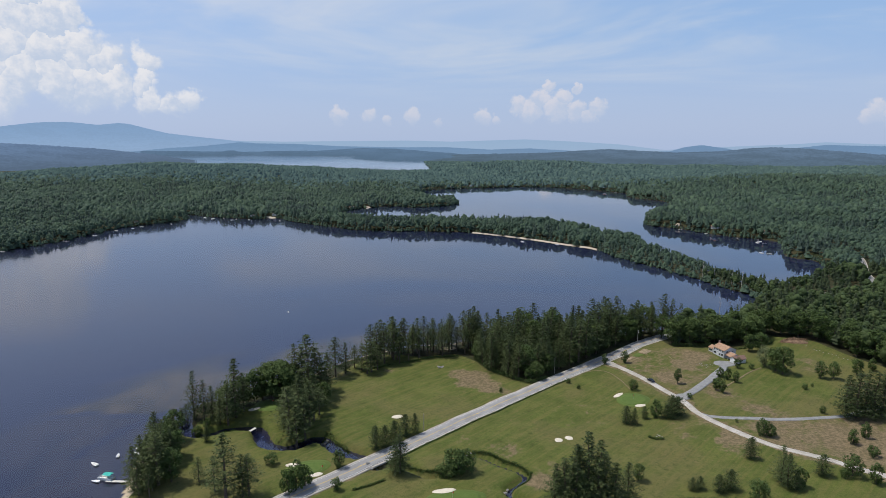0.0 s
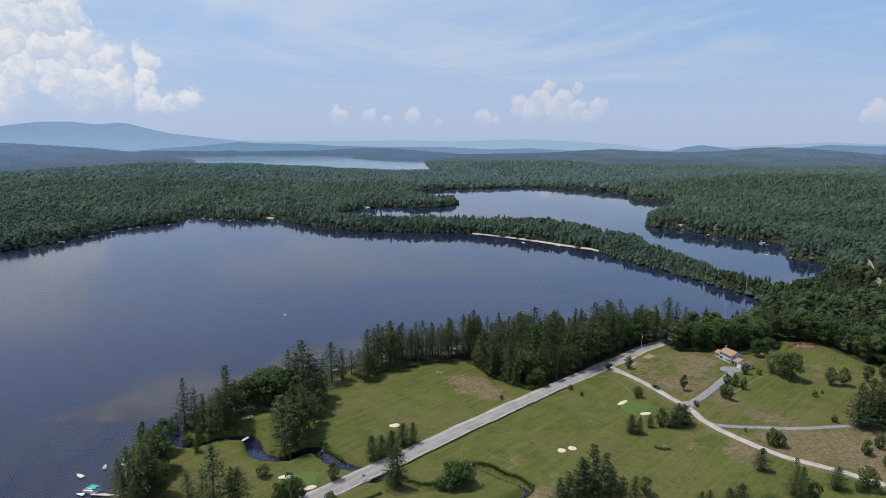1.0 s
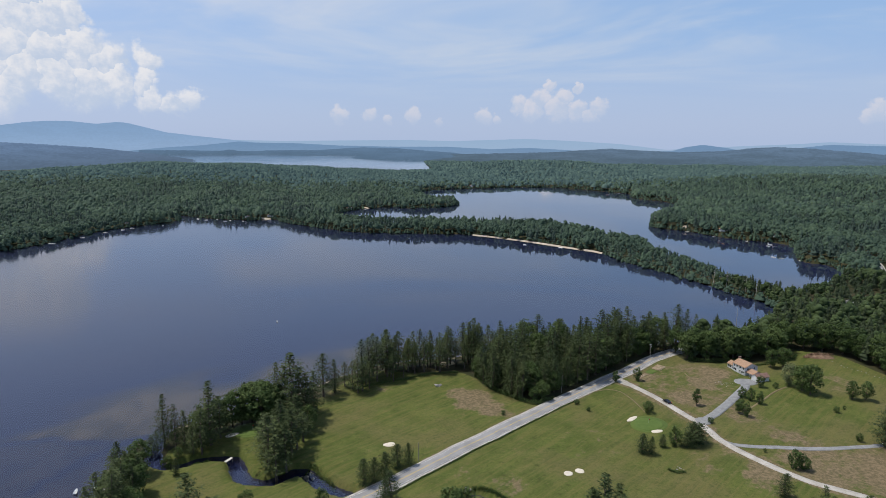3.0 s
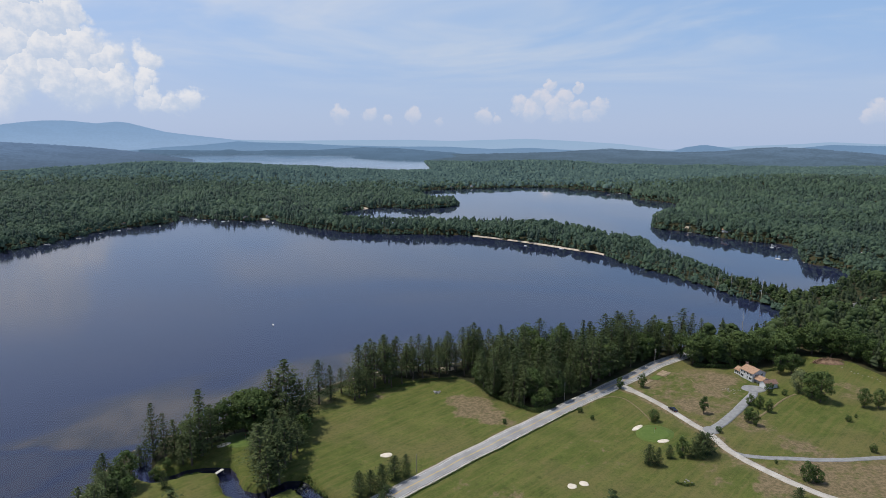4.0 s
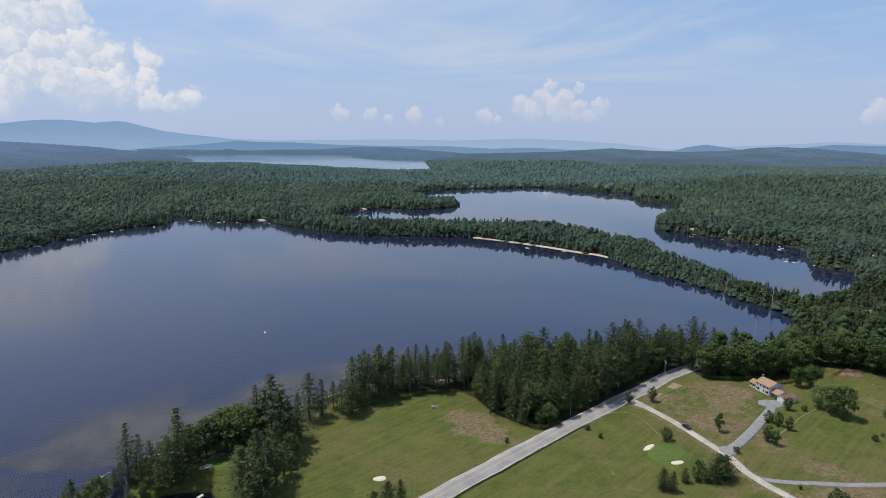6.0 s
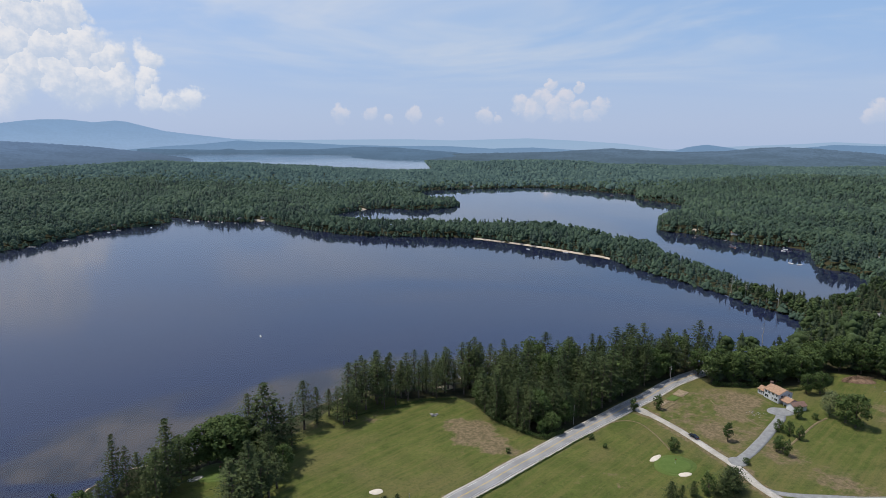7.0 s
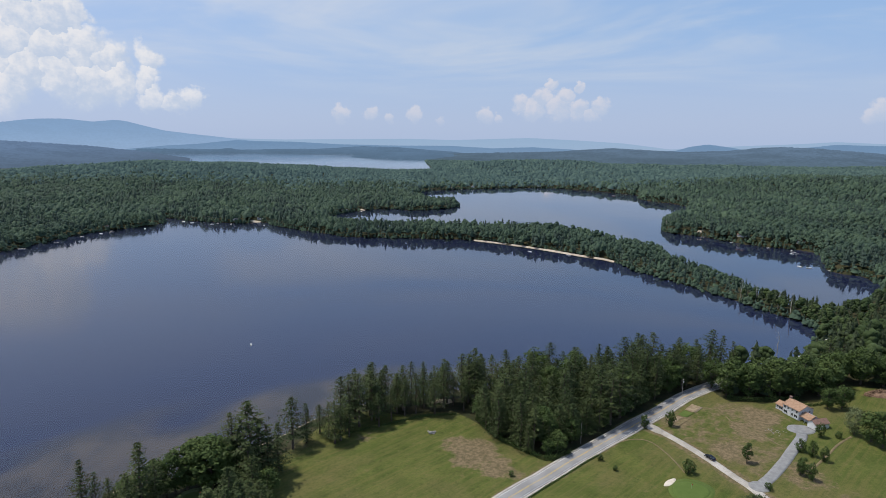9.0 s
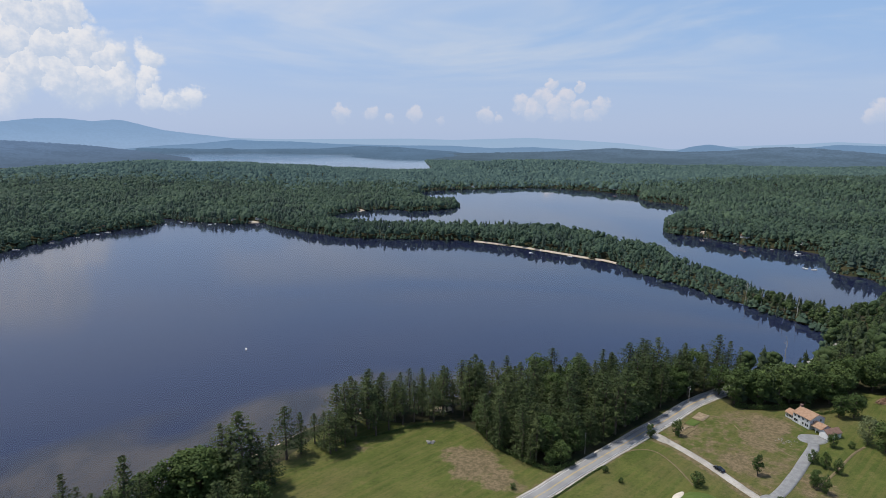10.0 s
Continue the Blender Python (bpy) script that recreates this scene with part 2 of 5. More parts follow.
def asphalt_shader(g):
    p = place(g)
    a, b, c = g.noise(p, 0.12, 4), g.noise(p, 2.5, 3), g.noise(p, 40.0, 2)
    col = g.mix(g.step(a, 0.35, 0.65), (0.190, 0.186, 0.186), (0.240, 0.236, 0.234))
    col = g.mix(g.step(b, 0.5, 0.8, 0.0, 0.4), col, (0.096, 0.096, 0.098))
    return principled(g, col, 0.85, 0, c, 0.3, 0.01, 0.25)


M_ASPHALT = material("sun-bleached asphalt", asphalt_shader)


def gravel_shader(g):
    p = place(g)
    a, b, c = g.noise(p, 0.2, 5), g.noise(p, 1.8, 4), g.noise(p, 14.0, 2)
    col = g.mix(g.step(a, 0.35, 0.65), (0.300, 0.278, 0.245), (0.395, 0.370, 0.335))
    col = g.mix(g.step(b, 0.45, 0.75, 0.0, 0.5), col, (0.176, 0.160, 0.132))
    return principled(g, col, 0.95, 0, c, 0.5, 0.03, 0.1)


M_GRAVEL = material("pale road gravel", gravel_shader)
M_DRIVE = mottled("grey crushed stone", (0.160, 0.162, 0.164), (0.225, 0.226, 0.226), 0.5, 0.92, bump=0.15)
M_LINE_W = mottled("worn white road paint", (0.440, 0.440, 0.432), (0.592, 0.592, 0.576), 0.8, 0.7)
M_LINE_Y = mottled("worn yellow road paint", (0.440, 0.288, 0.048), (0.528, 0.360, 0.080), 0.8, 0.7)
M_SAND = mottled("bunker sand", (0.454, 0.399, 0.323), (0.523, 0.475, 0.399), 0.7, 0.95, bump=0.3)
M_BEACH = mottled("damp lake sand", (0.34, 0.28, 0.22), (0.43, 0.37, 0.30), 0.4, 0.95, bump=0.3)
M_GREEN = mottled("close-mown green", (0.058, 0.094, 0.016), (0.072, 0.108, 0.022), 0.5, 0.9, bump=0.1)
M_FRINGE = mottled("mown fringe grass", (0.059, 0.092, 0.015), (0.077, 0.107, 0.022), 0.4, 0.9, bump=0.1)
M_STONE = mottled("grey field stone", (0.158, 0.152, 0.139), (0.264, 0.251, 0.231), 1.2, 0.9, bump=0.5)
M_SOIL = mottled("bare garden soil", (0.16, 0.12, 0.075), (0.27, 0.21, 0.14), 0.5, 0.95, bump=0.5)
M_PATH = mottled("worn brown earth", (0.10, 0.080, 0.040), (0.165, 0.130, 0.070), 0.6, 0.95, bump=0.4)
M_BRUSH = mottled("cut brush and brown soil", (0.09, 0.055, 0.035), (0.20, 0.13, 0.085), 0.6, 0.95, bump=0.6)
M_PLANK = mottled("weathered grey planks", (0.40, 0.38, 0.35), (0.56, 0.54, 0.50), 1.2, 0.85, bump=0.3)
M_POLE = mottled("weathered pole wood", (0.22, 0.19, 0.16), (0.36, 0.33, 0.30), 1.0, 0.9, bump=0.3)
M_WHITE = mottled("white paint", (0.592, 0.592, 0.584), (0.656, 0.656, 0.640), 0.6, 0.6)
M_SIDING = mottled("pale grey clapboard", (0.432, 0.440, 0.456), (0.512, 0.520, 0.536), 0.5, 0.65)
M_SHINGLE = mottled("tan roof shingles", (0.244, 0.148, 0.092), (0.326, 0.211, 0.141), 0.9, 0.9, bump=0.4)
M_SHINGLE_B = mottled("brown roof shingles", (0.148, 0.089, 0.070), (0.215, 0.133, 0.104), 0.9, 0.9, bump=0.4)
M_BRICK = mottled("dark chimney brick", (0.12, 0.08, 0.07), (0.20, 0.13, 0.11), 3.0, 0.9, bump=0.4)
M_CARPAINT = mottled("dark blue car paint", (0.010, 0.013, 0.022), (0.016, 0.020, 0.032), 0.8, 0.22, 0.3, spec=0.6)
M_TYRE = mottled("black rubber", (0.015, 0.015, 0.015), (0.03, 0.03, 0.03), 4.0, 0.8)
M_RIM = mottled("alloy", (0.5, 0.5, 0.5), (0.6, 0.6, 0.6), 4.0, 0.3, 0.9)
M_CANVAS = mottled("teal canvas", (0.03, 0.30, 0.25), (0.05, 0.38, 0.32), 1.5, 0.8)
M_BLUE = mottled("blue boat vinyl", (0.05, 0.20, 0.42), (0.08, 0.26, 0.50), 1.5, 0.5)
M_RED = mottled("red cloth", (0.5, 0.05, 0.04), (0.6, 0.08, 0.06), 2.0, 0.8)
M_ALU = mottled("dull aluminium", (0.55, 0.56, 0.57), (0.66, 0.67, 0.68), 2.0, 0.4, 0.7)
M_LAMP = mottled("clear lens plastic", (0.7, 0.7, 0.7), (0.8, 0.8, 0.8), 3.0, 0.2)


def glass_shader(g):
    n = g.node("BsdfPrincipled", ins={"Base Color": (0.02, 0.025, 0.03), "Roughness": 0.06, "Specular IOR Level": 0.6})
    return n.outputs[0]


M_GLASS = material("dark window glass", glass_shader)

# ---- mesh helpers ----
def part(name, bm, mat, parent=None, label="", smooth=False):
    """Links a bmesh as one mesh object, under a thing or a part."""
    me = bpy.data.meshes.new(name)
    bm.to_mesh(me)
    bm.free()
    me.materials.append(mat)
    if smooth:
        me.shade_smooth()
    ob = new(name, me)
    ob.parent = parent
    return tagged(ob, label)


def arrays_mesh(name, verts, quads, mat, smooth=False):
    """A mesh from numpy arrays of vertices and four-sided faces."""
    me = bpy.data.meshes.new(name)
    verts, quads = np.asarray(verts, np.float32), np.asarray(quads, np.int32)
    me.vertices.add(len(verts))
    me.vertices.foreach_set("co", verts.ravel())
    me.loops.add(quads.size)
    me.loops.foreach_set("vertex_index", quads.ravel())
    me.polygons.add(len(quads))
    me.polygons.foreach_set("loop_start", np.arange(0, quads.size, 4, dtype=np.int32))
    me.update(calc_edges=True)
    if isinstance(mat, list):
        for m in mat:
            me.materials.append(m)
    else:
        me.materials.append(mat)
    if smooth:
        me.shade_smooth()
    return me


def add_attr(me, name, values):
    me.attributes.new(name, "FLOAT", "POINT").data.foreach_set("value", np.asarray(values, np.float32).ravel())


def box(bm, x0, x1, y0, y1, z0, z1, bevel=0.0):
    made = bmesh.ops.create_cube(bm, size=1.0, matrix=Matrix.LocRotScale(
        ((x0 + x1) / 2, (y0 + y1) / 2, (z0 + z1) / 2), None, (x1 - x0, y1 - y0, z1 - z0)))["verts"]
    if bevel:
        edges = {e for v in made for e in v.link_edges}
        bmesh.ops.bevel(bm, geom=list(edges), offset=bevel, segments=1, affect="EDGES")
    return bm


def boxes(*rows, bevel=0.0):
    bm = bmesh.new()
    for r in rows:
        box(bm, *r, bevel=bevel)
    return bm


def tube(bm, a, b, ra, rb, sides=8):
    a, b = Vector(a), Vector(b)
    turn = (b - a).to_track_quat("Z", "Y").to_matrix().to_4x4()
    bmesh.ops.create_cone(bm, cap_ends=True, segments=sides, radius1=ra, radius2=rb, depth=(b - a).length,
                          matrix=Matrix.Translation((a + b) / 2) @ turn)
    return bm


def tubes(*rows, sides=8):
    bm = bmesh.new()
    for r in rows:
        tube(bm, *r, sides=sides)
    return bm


def hull(points):
    """The convex solid round some points."""
    bm = bmesh.new()
    for p in points:
        bm.verts.new(p)
    bmesh.ops.convex_hull(bm, input=bm.verts)
    return bm


def thing(name, at, rz=0.0, label="", category="", group="", kind=""):
    ob = new(name)
    ob.matrix_basis = pose(*at, 0, 0, rz)
    return tagged(ob, label, category, group, kind)


# ---- the plan ----
def ramp(a, b, x):
    u = np.clip((x - a) / (b - a), 0, 1)
    return u * u * (3 - 2 * u)


def curve(pts, step, closed=False):
    """Catmull-Rom through the points, about one point every step metres."""
    p = np.array(pts, float)
    n, out = len(p), []
    for i in range(n if closed else n - 1):
        q = [p[(i + k) % n] if closed else p[min(max(i + k, 0), n - 1)] for k in (-1, 0, 1, 2)]
        m = max(1, int(np.hypot(*(q[2] - q[1])) / step))
        for u in np.arange(m) / m:
            out.append(0.5 * (2 * q[1] + (q[2] - q[0]) * u + (2 * q[0] - 5 * q[1] + 4 * q[2] - q[3]) * u ** 2 + (3 * q[1] - q[0] - 3 * q[2] + q[3]) * u ** 3))
    if not closed:
        out.append(p[-1])
    return np.array(out)


def line_distance(line, x, y, closed=False):
    x, y = np.asarray(x, float), np.asarray(y, float)
    best = np.full(x.shape, 1e12)
    a, b = (line, np.roll(line, -1, 0)) if closed else (line[:-1], line[1:])
    for (ax, ay), (bx, by) in zip(a, b):
        dx, dy = bx - ax, by - ay
        u = np.clip(((x - ax) * dx + (y - ay) * dy) / (dx * dx + dy * dy + 1e-9), 0, 1)
        np.minimum(best, (x - ax - u * dx) ** 2 + (y - ay - u * dy) ** 2, out=best)
    return np.sqrt(best)


def inside(line, x, y):
    x, y = np.asarray(x, float), np.asarray(y, float)
    odd = np.zeros(x.shape, bool)
    for (ax, ay), (bx, by) in zip(line, np.roll(line, -1, 0)):
        if ay == by:
            continue
        odd ^= ((ay > y) != (by > y)) & (x < (bx - ax) * (y - ay) / (by - ay) + ax)
    return odd


def signed(line, x, y):
    """Distance to a closed outline, negative within."""
    d = line_distance(line, x, y, True)
    return np.where(inside(line, x, y), -d, d)


def waves(x, y, size, seed=0):
    """Smooth random swell of about -1 to 1, with swells of about that many metres."""
    r = np.random.RandomState(seed)
    s = np.zeros(np.shape(x))
    for k in range(7):
        a, f, ph = r.uniform(0, 6.28), 6.28 / size * r.uniform(0.6, 1.7), r.uniform(0, 6.28)
        s = s + np.sin((x * math.cos(a) + y * math.sin(a)) * f + ph)
    return s / 3.2


# the big lake, anticlockwise from its left end
LAKE = curve([(-640, 330), (-560, 560), (-515, 676), (-492, 743), (-479, 850), (-454, 898), (-421, 958), (-444, 1020), (-389, 990),
              (-312, 970), (-280, 983), (-240, 938), (-157, 874), (-120, 853), (-22, 845), (34, 837), (100, 790), (157, 735),
              (181, 711), (194, 663), (213, 622), (232, 579), (247, 534), (258, 503), (262, 482), (238, 440), (196, 412),
              (150, 396), (90, 386), (40, 377), (0, 366), (-33, 354), (-50, 342), (-62, 328), (-77, 308), (-91, 293),
              (-104, 284), (-116, 277), (-128, 266), (-131, 240), (-126, 224), (-121, 206), (-119, 190), (-124, 150), (-150, 60), (-260, -40), (-520, -60)], 6, True)
# the second lake behind the peninsula
LAKE_TWO = curve([(-176, 1103), (-150, 1140), (-105, 1175), (-58, 1150), (0, 1185), (24, 1225), (20, 1268), (-30, 1300), (-70, 1400), (-40, 1560), (95, 1632), (225, 1680), (330, 1648),
                  (400, 1560), (450, 1480), (428, 1385), (474, 1290), (462, 1200), (413, 1102), (345, 1010), (327, 962), (316, 920), (349, 886), (376, 833),
                  (397, 809), (431, 786), (433, 756), (407, 704), (392, 668), (408, 645), (398, 606), (362, 560), (300, 520), (278, 545), (268, 590), (262, 640),
                  (250, 700), (232, 770), (196, 845), (150, 905), (60, 925), (-30, 930), (-110, 930), (-160, 960), (-190, 1030)], 8, True)
FAR_LAKE = curve([(-1250, 3000), (-1000, 2600), (-600, 2460), (-360, 2330), (-76, 2320), (-60, 2600), (-140, 3700), (-160, 5200), (-2600, 5200), (-2300, 4200), (-1500, 3500)], 40, True)
# sandy landings on the far shores: x, y, half length
LANDINGS = [(-290, 984, 9), (-150, 1146, 8), (352, 893, 6)]
STREAM = curve([(-126, 273), (-121, 257), (-115, 245), (-108, 241), (-102, 243), (-96, 247), (-88, 248), (-83, 246), (-80, 240),
                (-76, 234), (-71, 231), (-65, 231), (-60, 235.5), (-57, 238.5), (-53, 238.5), (-48.6, 234), (-44, 229.5), (-39, 226), (-35, 224.5)], 1.5)
CREEK = curve([(-27, 214.5), (-19, 216.5), (-13.4, 213), (-5.5, 208.5), (1, 211.5), (7, 219), (11.6, 225), (17.3, 223), (23.7, 217.4), (29, 214), (31.7, 209.3),
               (27.8, 204.2), (24.2, 200.4), (24.9, 196.8), (29.6, 193.3), (38, 186), (44, 176)], 1.5)
DITCH = curve([(70, 189), (85, 192), (100, 191.5), (112, 191), (126, 190), (140, 186)], 2)
ROAD = curve([(-150, 96), (-100, 148), (-60.8, 187.5), (-47.4, 200.5), (-32.6, 214.5), (-20, 226.7), (-6.4, 240), (8.9, 254.8), (25.9, 270.8), (45, 288.8),
              (66.4, 308.6), (82.3, 322.5), (96.4, 334.5), (112, 347.6), (126.7, 359.5), (142, 369), (165, 382), (200, 402), (250, 440), (320, 480), (372, 505), (402, 559), (444, 628), (470, 700)], 3)
LANE = curve([(91, 329.5), (98.6, 322.5), (105.2, 308.6), (111, 294), (115.2, 281.5), (117.4, 272.6), (119, 263.8), (122.1, 254.6), (128.1, 242.6), (135, 232.1),
              (142.6, 224.6), (150.7, 218.9), (158.2, 213.1), (168, 205.8), (190, 190), (230, 165)], 2)
DRIVE = curve([(117.5, 277), (121, 279.5), (126.2, 283.8), (132.2, 289.6), (138, 295.4), (144.6, 302.6), (151, 309.4), (156, 314.8), (158.8, 320)], 1.5)
TRACK = curve([(119.6, 262), (123, 258.2), (130.3, 255.6), (140, 254.0), (153, 253.4), (168.6, 253.3), (183.5, 255.7), (200, 262), (225, 268)], 2)
# the open fields
CLEARING = np.array([(-128, -60), (-122, 190), (-117, 216), (-112, 250), (-108, 262), (-92, 268), (-72, 279), (-60, 303), (-48, 335), (-34, 340), (-16, 336), (8, 340), (18, 328),
                     (24, 316), (37, 303), (48, 296), (62, 306), (80, 327), (110, 352), (128, 364), (138, 362), (141, 350), (160, 349.5),
                     (181, 351), (192, 352), (212, 368), (232, 356), (238, 330), (246, 308), (285, 300), (300, 230), (300, -60)], float)
# dry turf: x, y, radius, strength
DRY = [(16, 303, 15, 0.95), (24, 293, 10, 0.9), (8, 309, 9, 0.8), (30, 286, 6, 0.7), (150, 240, 24, 0.8), (172, 232, 28, 0.9), (188, 243, 18, 0.8),
       (140, 285, 14, 0.7), (138, 322, 16, 0.75), (148, 334, 12, 0.95), (110, 333, 12, 0.75), (122, 303, 14, 0.75), (150, 262, 16, 0.6), (205, 320, 18, 0.5),
       (25, 228, 10, 0.6), (37, 205, 9, 0.75), (45, 215, 8, 0.45), (10, 236, 8, 0.4), (110, 245, 16, 0.45), (64, 262, 18, 0.35), (125, 232, 14, 0.7),
       (222, 280, 22, 0.6), (-60, 310, 10, 0.5), (-30, 318, 9, 0.45)]


def hills(x, y):
    h = 3 * ramp(900, 1900, y) + 6 * ramp(350, 1100, np.abs(x)) * ramp(500, 1200, y) * ramp(-1500, -950, x)
    h = h + 25 * np.exp(-((x + 840) / 420) ** 2 - ((y - 2050) / 330) ** 2) + 27 * np.exp(-((x - 300) / 430) ** 2 - ((y - 2420) / 330) ** 2)
    h = h + 25 * np.exp(-((x - 980) / 340) ** 2 - ((y - 1480) / 260) ** 2)
    h = h + 4.0 * waves(x, y, 420, 3) * ramp(420, 900, y)
    return h * (1 - ramp(2480, 2760, y) * 0.6)


def ground_height(x, y, full=False):
    """Height of the ground; with full also the distance to the lakes and to the open fields."""
    x, y = np.asarray(x, float), np.asarray(y, float)
    lake = np.minimum(np.minimum(signed(LAKE, x, y), signed(LAKE_TWO, x, y)), signed(FAR_LAKE, x, y))
    lake = lake + 1.6 * waves(x, y, 26, 5) * ramp(150, 500, y) + 0.5 * waves(x, y, 9, 6)
    base = 2.4 + (2.2 * ramp(80, 150, x) + 1.8 * ramp(150, 260, x)) * (1 - ramp(420, 480, y) * ramp(330, 290, x)) + 0.28 * waves(x, y, 38, 1) + 0.10 * waves(x, y, 15, 2)
    land = 0.12 + (base - 0.1) * ramp(0, np.where(y > 420, 7, 16), lake) + hills(x, y) * ramp(5, 160, lake)
    land = np.maximum(land, 0.12 + 1.2 * ramp(0, 16, lake))
    land = land + 2.6 * np.exp(-((x - 218) ** 2 + (y - 354) ** 2) / 70)
    shelf = 2 + np.where(y < 430, 8, 0) + 20 * ramp(-20, -90, x) * ramp(420, 300, y) + 14 * ramp(480, 380, y)
    shelf = shelf * (1 + 0.25 * waves(x, y, 60, 8))
    bed = -0.12 - 0.5 * ramp(0, shelf, -lake) - 2.6 * ramp(shelf * 0.8, shelf * 1.15 + np.where(y < 430, 38, 4), -lake)
    z = np.where(lake > 0, land, bed)
    near = (x > -150) & (x < 160) & (y > 160) & (y < 300)
    for line, half, bank, low in ((STREAM, 2.7, 1.9, -2.4), (CREEK, 1.1, 1.5, -0.4), (DITCH, 0.4, 1.6, 2.0)):
        d = np.full(x.shape, 99.0)
        d[near] = line_distance(line, x[near], y[near]) + 0.35 * waves(x[near], y[near], 7, 11)
        f = ramp(half - 0.6, half + bank, d)
        z = np.where(d < half + bank, np.minimum(z, low) * (1 - f) + z * f, z)
    return (z, lake) if full else z


SHEET = {}


def sheet_height(x, y):
    """Height of the built ground sheet."""
    x, y = np.asarray(x, float), np.asarray(y, float)
    xs, ys, z = SHEET["x"], SHEET["y"], SHEET["z"]
    j = np.clip(np.searchsorted(ys, y) - 1, 0, len(ys) - 2)
    v = np.clip((y - ys[j]) / (ys[j + 1] - ys[j]), 0, 1)
    out = 0
    for row, w in ((j, 1 - v), (j + 1, v)):
        u = x / np.maximum(1, ys[row] / 420)
        i = np.clip(np.searchsorted(xs, u) - 1, 0, len(xs) - 2)
        f = np.clip((u - xs[i]) / (xs[i + 1] - xs[i]), 0, 1)
        out = out + w * (z[row, i] * (1 - f) + z[row, i + 1] * f)
    return out


def gz(x, y):
    return float(sheet_height(x, y))


def spread(*runs):
    out = []
    for a, b, s in runs:
        out += list(np.arange(a, b, s))
    return np.array(out + [runs[-1][1]])


def build_ground():
    ys = spread((-900, -60, 60), (-60, 150, 15), (150, 345, 1.5), (345, 420, 3), (420, 1000, 6), (1000, 1800, 14), (1800, 3000, 40), (3000, 5200, 150))
    xs = spread((-900, -420, 40), (-420, -200, 11), (-200, -140, 4), (-140, 125, 1.5), (125, 250, 2.5), (250, 420, 8), (420, 900, 40))
    gx, gy = np.meshgrid(xs, ys)
    gx = gx * np.maximum(1, gy / 420)
    z, lake = ground_height(gx, gy, True)
    SHEET["x"], SHEET["y"], SHEET["z"] = xs, ys, z
    n, m = len(ys), len(xs)
    idx = np.arange(n * m).reshape(n, m)
    quads = np.stack([idx[:-1, :-1], idx[:-1, 1:], idx[1:, 1:], idx[1:, :-1]], -1).reshape(-1, 4)
    me = arrays_mesh("ground", np.stack([gx, gy, z], -1).reshape(-1, 3), quads, M_GROUND, True)
    field = signed(CLEARING, gx, gy)
    add_attr(me, "woods", ramp(-2.0, 3.0, field))
    dry = np.zeros(gx.shape)
    for x, y, r, s in DRY:
        dry = np.maximum(dry, s * (1 - ramp(0.35 * r, r * 1.15, np.hypot((gx - x), (gy - y) * 0.85))))
    # thin khaki lawn round the house
    lawn = np.array([(98, 318), (122, 280), (150, 306), (165, 322), (163, 345), (140, 352), (118, 345)], float)
    dry = np.maximum(dry, 0.52 * ramp(5, -6, signed(lawn, gx, gy)))
    side = np.minimum(line_distance(ROAD, gx, gy), line_distance(LANE, gx, gy) + 1.0)
    dry = np.maximum(dry, 0.75 * (1 - ramp(3.5, 7.5, side)))
    add_attr(me, "dry", dry)
    # darker weed south of the stream's channel through the shallows
    silt = (1 - ramp(395, 450, gy + 0.1 * gx)) * (0.34 + 0.66 * ramp(255, 268, gy + 0.1 * (gx + 150)))
    for way in ([(-124, 268), (-142, 262), (-156, 262), (-173, 264), (-190, 261)], [(-135, 263), (-144, 250), (-150, 236), (-152, 224)]):
        d = line_distance(curve(way, 2), gx, gy) + 1.2 * waves(gx, gy, 12, 31)
        silt = silt * (0.15 + 0.85 * ramp(0.8, 4.5, d))
    add_attr(me, "silt", silt)
    beach = (gy < 240) & (gx < -100)
    sand = np.where(beach, 1 - ramp(2.5, 6.5, np.abs(lake)), 0.7 * (1 - ramp(0.3, 1.4, np.abs(lake))) * (gy < 420))
    sand = np.maximum(sand, 0.8 * (1 - ramp(3, 9, np.hypot(gx - 2, (gy - 352) * 1.4))))
    add_attr(me, "sand", np.where(lake > -1.5, sand, 0))
    tagged(new("ground", me), "mown turf, woodland floor and sandy lake bed", "ground", kind="structure")


build_ground()
bm = bmesh.new()
bmesh.ops.create_grid(bm, x_segments=8, y_segments=8, size=1.0, matrix=Matrix.LocRotScale((0, 2250, 0), None, (6000, 2950, 1)))
water = part("water", bm, M_WATER)
tagged(water, "calm dark blue lake water reflecting the sky", "water", kind="structure")

bm = bmesh.new()
rim = [bm.verts.new((x, y, 0.03 + 20 * float(ramp(2320, 4600, y) * 0.4 + 0.6 * np.clip((y - 2320) / 2280, 0, 1)))) for x, y in curve(FAR_LAKE, 60, True) if y < 4650]
bm.faces.new(rim)
bmesh.ops.triangulate(bm, faces=bm.faces[:])
tagged(part("far_lake_water", bm, M_WATER), "pale far lake reflecting the hazy sky", "water", kind="structure")


